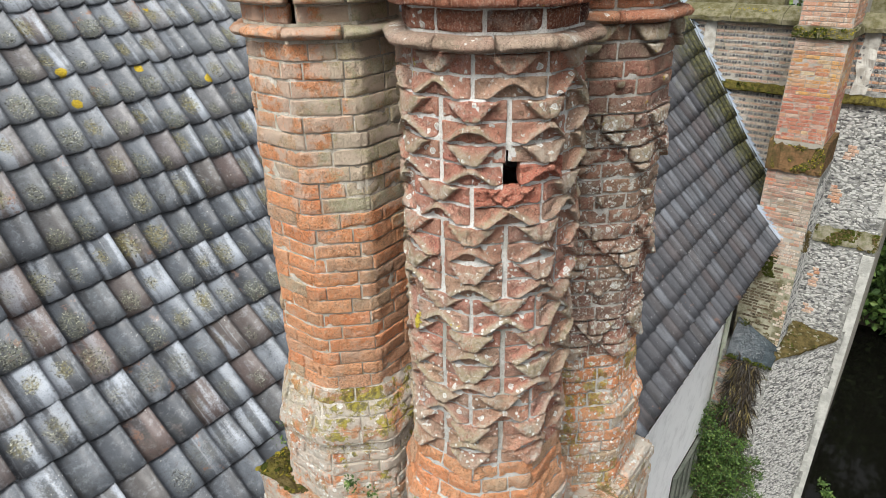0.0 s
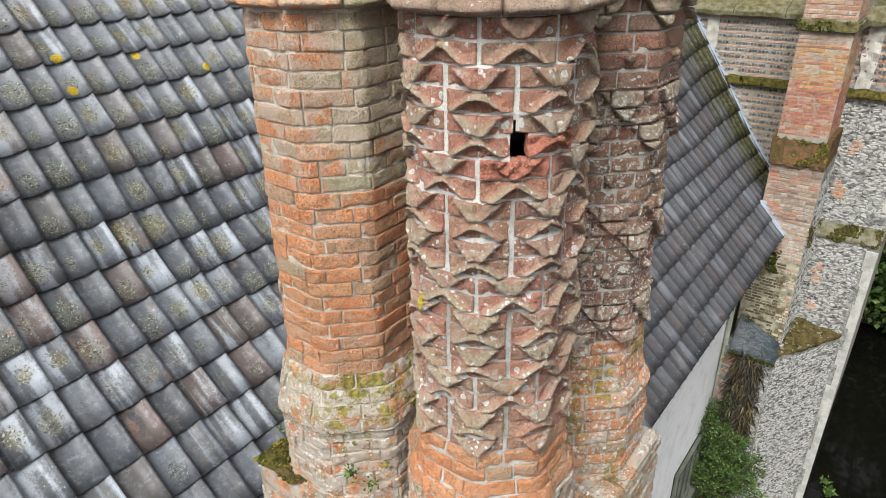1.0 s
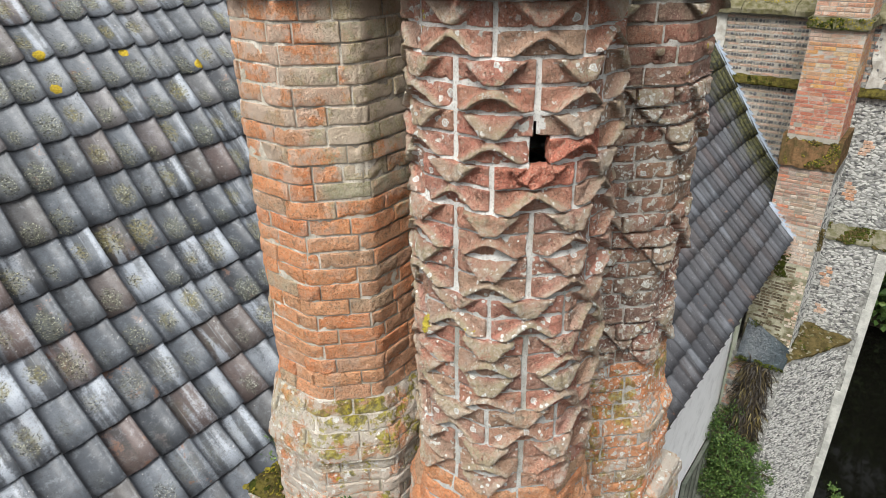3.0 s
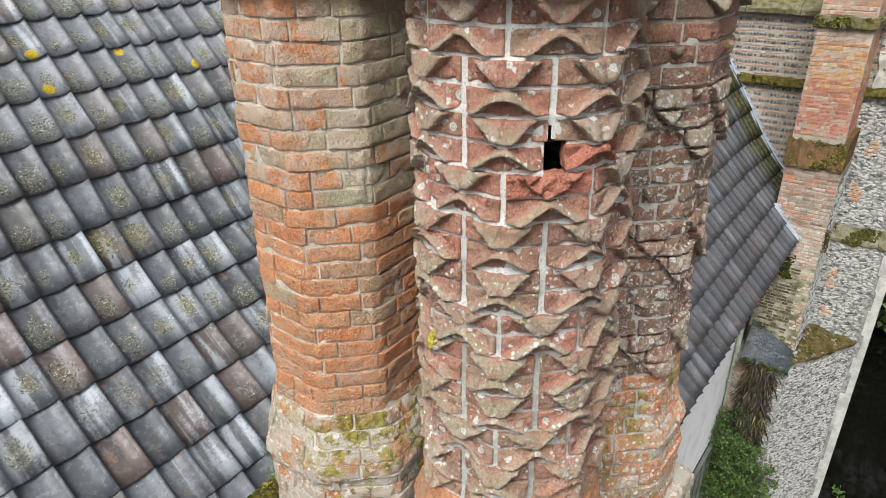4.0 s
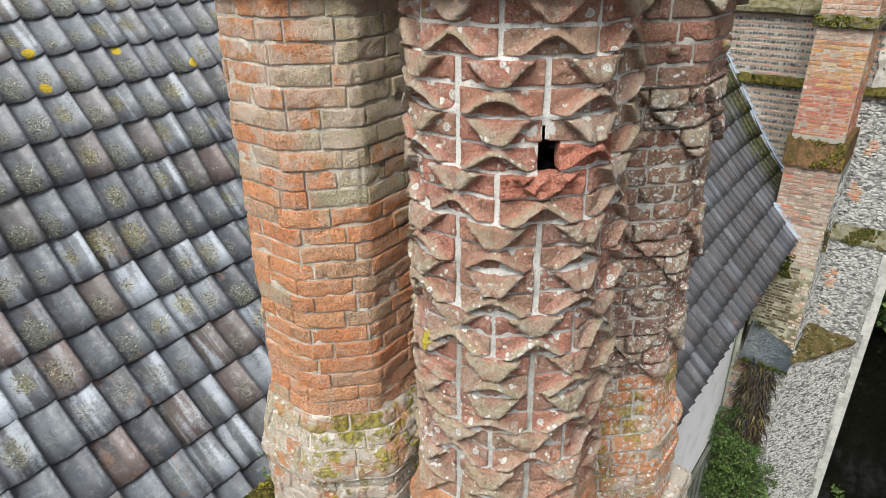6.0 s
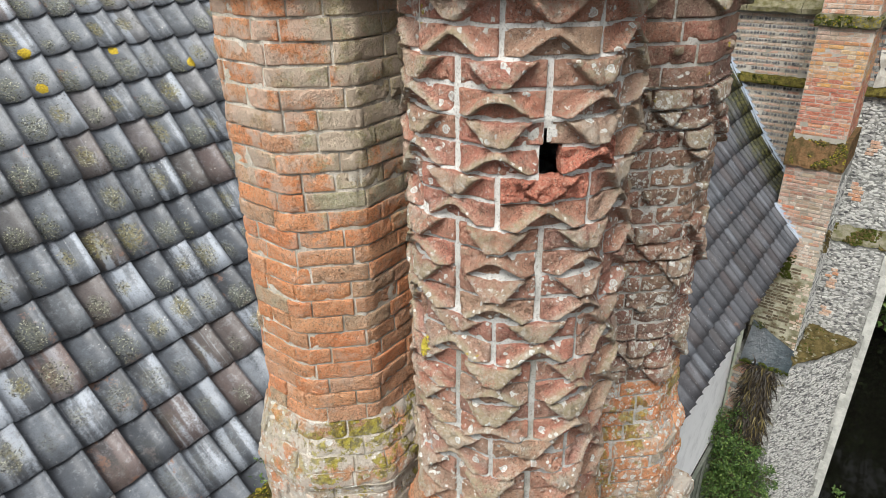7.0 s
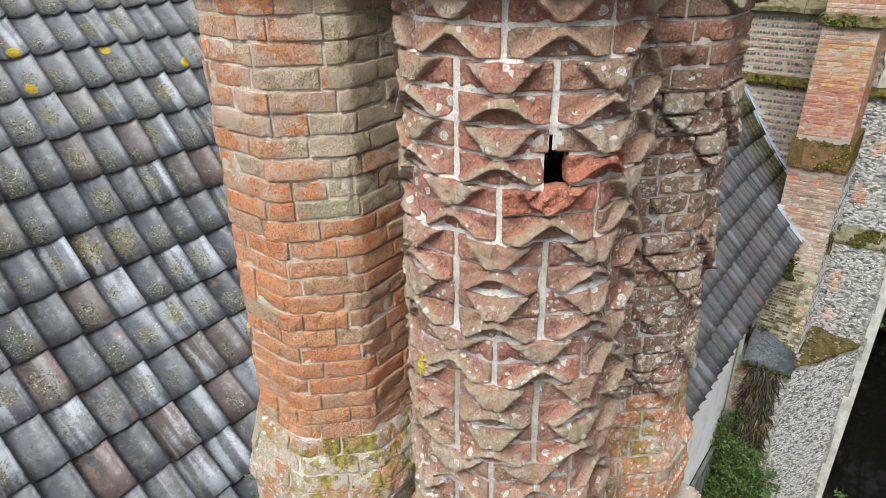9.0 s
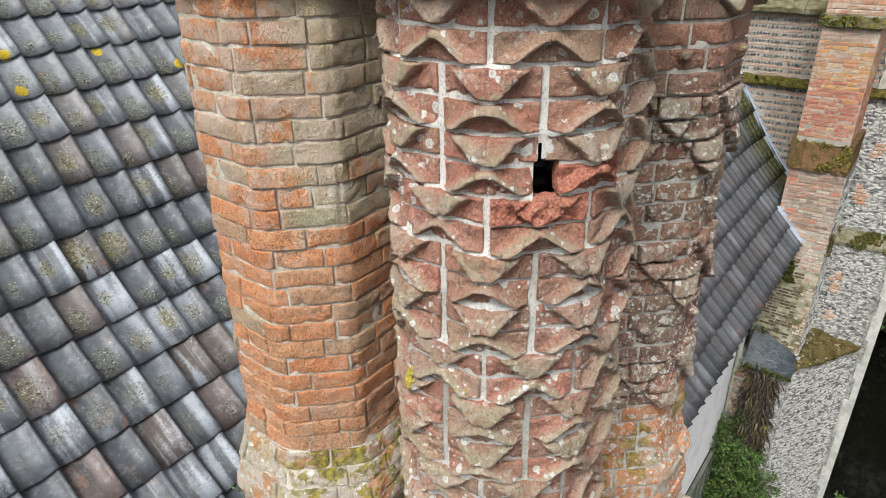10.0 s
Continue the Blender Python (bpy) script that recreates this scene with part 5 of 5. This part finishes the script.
def build_eaves():
    fas = part("trim", box_bm(ROOF_X0 + 0.2, 10.4, 0.02, 0.06, 5.1, 5.26, 0.006), mat_wood)
    tagged(fas, "weathered pale timber fascia under the eaves", "fascia", kind="structure")
    post = thing("downpipe", "pale green painted downpipe at the wall corner", "pipe")
    bm = bmesh.new()
    bmesh.ops.create_cone(bm, cap_ends=True, segments=16, radius1=0.045, radius2=0.045, depth=6.4)
    for v in bm.verts:
        v.co += Vector((10.04, 0.34, 1.95))
    part("pipe", bm, mat_wood, post, smooth=True)
    for z in (0.2, 2.2, 4.2):
        bm = bmesh.new()
        bmesh.ops.create_cone(bm, cap_ends=True, segments=16, radius1=0.055, radius2=0.055, depth=0.06)
        for v in bm.verts:
            v.co += Vector((10.04, 0.34, z))
        part("bracket", bm, mat_wood, post, smooth=True)


build_eaves()


# ---- plants ----
def leaf(o, d, up, ln, w):
    s = d.cross(up).normalized()
    n = s.cross(d)
    return [o, o + d * ln * 0.45 + s * w + n * 0.12 * ln, o + d * ln, o + d * ln * 0.45 - s * w + n * 0.12 * ln], [(0, 1, 2), (0, 2, 3)]


def rand_dir(zmin=-1.0):
    while True:
        v = Vector((rnd(-1, 1), rnd(-1, 1), rnd(zmin, 1)))
        if 0.1 < v.length < 1:
            return v.normalized()


def twig(heap, a, b, r):
    d = (b - a).normalized()
    s = d.orthogonal().normalized()
    t = d.cross(s)
    ring = [s, t, -s, -t]
    heap.add(([a + q * r for q in ring] + [b + q * r * 0.4 for q in ring], [(i, (i + 1) % 4, 4 + (i + 1) % 4, 4 + i) for i in range(4)]))


def build_bush(name, label, clumps, base, leaves, ln, material):
    """Clumps (centre, radius) of leaves on branching twigs."""
    bush = thing(name, label, "bush")
    wood, green = Heap(), Heap()
    for c, r in clumps:
        c = Vector(c)
        twig(wood, Vector(base), c, 0.025)
        n = int(leaves * r * r)
        spots = [c + rand_dir() * r * rnd(0.3, 1.0) for _ in range(max(6, n // 14))]
        for s in spots:
            twig(wood, c + (s - c) * 0.2, s, 0.008)
            for _ in range(14):
                o = s + rand_dir() * rnd(0.01, 0.13)
                d = (rand_dir() + (s - c).normalized() * 0.7 + Vector((0, 0, 0.2))).normalized()
                green.add(leaf(o, d, rand_dir(0), ln * rnd(0.6, 1.25), ln * 0.28))
    piece("branch_work", wood.v, wood.f, mat_twig, bush)
    piece("foliage", green.v, green.f, material, bush, smooth=False, kind="stuff")
    return bush


def build_plants():
    random.seed(61)
    cl = []
    for _ in range(44):
        t = rnd(0, 1)
        cl.append(((9.75 + rnd(-0.3, 0.15), 0.32 - rnd(0, 1.35) * (1.12 - 0.55 * t), -1.3 + 2.6 * t ** 0.8), rnd(0.16, 0.34)))
    for _ in range(9):
        cl.append(((9.8, rnd(-0.1, 0.25), rnd(1.0, 1.9)), rnd(0.1, 0.2)))
    build_bush("bush", "leafy green shrub growing against the wall foot", cl, (9.9, -0.1, -1.2), 4200, 0.062, mat_leaf)
    # hanging dead fern
    fern = thing("dead_fern", "hanging mass of brown dead fern fronds", "plant")
    h = Heap()
    for _ in range(2400):
        y = random.triangular(-0.44, 0.1, -0.16)
        o = Vector((9.98 + rnd(-0.16, 0.0), y, rnd(0.8, 2.85)))
        d = Vector((rnd(-1.0, 0.1), rnd(-0.8, 0.8), rnd(-1.0, 0.7))).normalized()
        p, w = o, rnd(0.007, 0.02)
        side = Vector((rnd(-0.5, 0.5), 1, rnd(-0.5, 0.5))).normalized()
        vs = [p - side * w, p + side * w]
        fs = []
        ln = rnd(0.04, 0.085)
        for k in range(4):
            p = p + d * ln
            d = (d + Vector((rnd(-0.2, 0.2), rnd(-0.35, 0.35), -0.55))).normalized()
            ww = w * (1 - k / 4.2)
            vs += [p - side * ww, p + side * ww]
            fs.append((2 * k, 2 * k + 1, 2 * k + 3, 2 * k + 2))
        h.add((vs, fs))
    piece("foliage", h.v, h.f, mat_dry, fern, smooth=False, kind="stuff")
    # straw tuft and weeds on the stack
    tuft = thing("grass_tuft", "dry straw-coloured grass tuft on the chimney stack", "grass")
    h = Heap()
    for _ in range(900):
        o = Vector((0.76 + random.gauss(0, 0.085), -0.9 + random.gauss(0, 0.04), 7.6))
        d = Vector((rnd(-1, 1), rnd(-1, 0.6), rnd(0.1, 1.0))).normalized()
        side = d.orthogonal().normalized() * 0.0025
        vs, fs = [o - side, o + side], []
        for k in range(3):
            o = o + d * rnd(0.012, 0.03)
            d = (d + Vector((rnd(-0.3, 0.3), rnd(-0.3, 0.3), -0.45))).normalized()
            vs += [o - side * (1 - k / 3.3), o + side * (1 - k / 3.3)]
            fs.append((2 * k, 2 * k + 1, 2 * k + 3, 2 * k + 2))
        h.add((vs, fs))
    piece("foliage", h.v, h.f, mat_straw, tuft, smooth=False, kind="stuff")
    for c, n, ln in (((-0.25, 0.02, 7.93), 60, 0.022), ((-0.28, 0.47, 8.12), 26, 0.016), ((-0.28, 0.5, 7.98), 20, 0.02), ((-0.2, -0.05, 7.85), 40, 0.02)):
        weed = thing("weed", "small green weed rooted in the chimney base", "weed", "weeds")
        h = Heap()
        for _ in range(n):
            h.add(leaf(Vector(c) + rand_dir() * rnd(0.0, 0.05), rand_dir(-0.2), rand_dir(0), ln * rnd(0.7, 1.3), ln * 0.3))
        piece("foliage", h.v, h.f, mat_leaf, weed, smooth=False, kind="stuff")
    for c, n, ln in (((11.47, -0.83, 1.13), 130, 0.045), ((12.2, -2.1, -1.42), 160, 0.08), ((12.5, -1.95, -1.42), 90, 0.07)):
        weed = thing("weed", "green plant growing out of the moat wall", "weed", "wall weeds")
        h = Heap()
        for _ in range(n):
            h.add(leaf(Vector(c) + rand_dir() * rnd(0.0, 0.13), rand_dir(-0.2), rand_dir(0), ln * rnd(0.7, 1.3), ln * 0.3))
        piece("foliage", h.v, h.f, mat_leaf, weed, smooth=False, kind="stuff")
    # trees over the moat, the row extended unseen to darken the water's reflection
    for name, spot, big in (("tree", (22, -5.5, -1.4), 1.0), ("tree", (24, -2.2, -1.4), 1.2), ("tree", (26, 1.5, -1.4), 1.3), ("tree", (27, 6, -1.4), 1.35), ("tree", (25, -9, -1.4), 1.3), ("tree", (21.3, -3.1, -1.2), 0.45)):
        tr = thing(name, "broad-leaved green tree on the far moat bank", "tree", "bank trees")
        bx = Vector(spot)
        wood, green = Heap(), Heap()
        twig(wood, bx, bx + Vector((0, 0, 4 * big)), 0.3 * big)
        for _ in range(60):
            c = bx + Vector((rnd(-2.6, 2.6) * big, rnd(-2.6, 2.6) * big, rnd(0.4, 7.5) * big))
            twig(wood, bx + Vector((0, 0, rnd(1.5, 4) * big)), c, 0.06)
            for _ in range(130):
                o = c + rand_dir() * rnd(0.1, 0.95)
                green.add(leaf(o, rand_dir(-0.6), rand_dir(0), rnd(0.16, 0.34), 0.09))
        piece("trunk", wood.v, wood.f, mat_twig, tr)
        piece("crown", green.v, green.f, mat_leaf, tr, smooth=False, kind="stuff")
    bank = part("ground_bank", box_bm(21.0, 120, -60, 60, -2.2, -1.1), mat_earth)
    tagged(bank, "dark grassy bank beyond the moat", "ground", kind="structure")


build_plants()

# ---- roof tiles ----
TILE_W, TILE_G = 0.2255, 0.349


def tile_mesh(seed):
    random.seed(seed)
    nx, ny = 12, 3
    ln = TILE_G + 0.06
    verts, faces, uvs = [], [], []

    def profile(u):
        # one hollow curve; the higher edge laps the neighbour
        return 0.05 * abs((u - 0.46) / 0.56) ** 3.2
    warp = rnd(-0.004, 0.004)
    for th in (0.0, -0.016):
        for j in range(ny + 1):
            for i in range(nx + 1):
                u, v = i / nx * 1.05, j / ny
                x = (u - 0.03) * TILE_W
                z = profile(u) + th + 0.034 * (1 - v) + warp * (v - 0.5) * (u - 0.5) * 4
                yy = v * ln + (0.002 * math.sin(9 * u + seed) if j == 0 else 0)
                verts.append((x, yy, z + 0.012))
                uvs.append((u, v))
    w = nx + 1
    off = w * (ny + 1)
    for j in range(ny):
        for i in range(nx):
            k = j * w + i
            faces.append((k, k + 1, k + w + 1, k + w))
    for i in range(nx):
        faces.append((i, off + i, off + i + 1, i + 1))
    for j in range(ny):
        faces.append((j * w, (j + 1) * w, off + (j + 1) * w, off + j * w))
        faces.append((j * w + nx, off + j * w + nx, off + (j + 1) * w + nx, (j + 1) * w + nx))
    return verts, faces, uvs


def lay_uv(me, uvs):
    layer = me.uv_layers.new(name="tile")
    for lp in me.loops:
        layer.data[lp.index].uv = uvs[lp.vertex_index]
    return me


def build_tiles():
    kinds = [tile_mesh(100 + i) for i in range(6)]
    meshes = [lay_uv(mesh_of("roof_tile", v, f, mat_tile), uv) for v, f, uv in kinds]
    random.seed(5)
    roof = thing("tiled_roof", "steep roof of grey concave pantiles spotted with lichen", "roof", kind="structure")
    rows = int(_path[-1] / TILE_G)
    cols = int((ROOF_X1 - ROOF_X0) / TILE_W)
    fv, ff, fu = [], [], []
    count = 0
    for j in range(rows):
        for i in range(cols):
            x = ROOF_X0 + i * TILE_W + rnd(-0.004, 0.004)
            y, z, sl, long = roof_point(j * TILE_G, x)
            if -0.3 < x < 1.15 and y < 0.25:
                continue
            k = random.randrange(6)
            m = pose(x, y, z, math.degrees(sl) + rnd(-0.7, 0.7), rnd(-0.6, 0.6), rnd(-0.5, 0.5)) @ Matrix.Translation((0, rnd(-0.006, 0.006), rnd(0, 0.004))) @ Matrix.Diagonal((1, long, 1, 1))
            if x < 2.0 and 1.9 < y < 5.2 and x > -1.6 and count < 300:
                ob = new("roof_tile", meshes[k])
                ob.parent, ob.matrix_basis = roof, m
                count += 1
            else:
                b = len(fv)
                fv += [m @ Vector(v) for v in kinds[k][0]]
                fu += kinds[k][2]
                ff += [tuple(b + q for q in f) for f in kinds[k][1]]
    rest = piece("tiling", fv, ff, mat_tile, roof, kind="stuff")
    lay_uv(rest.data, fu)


build_tiles()
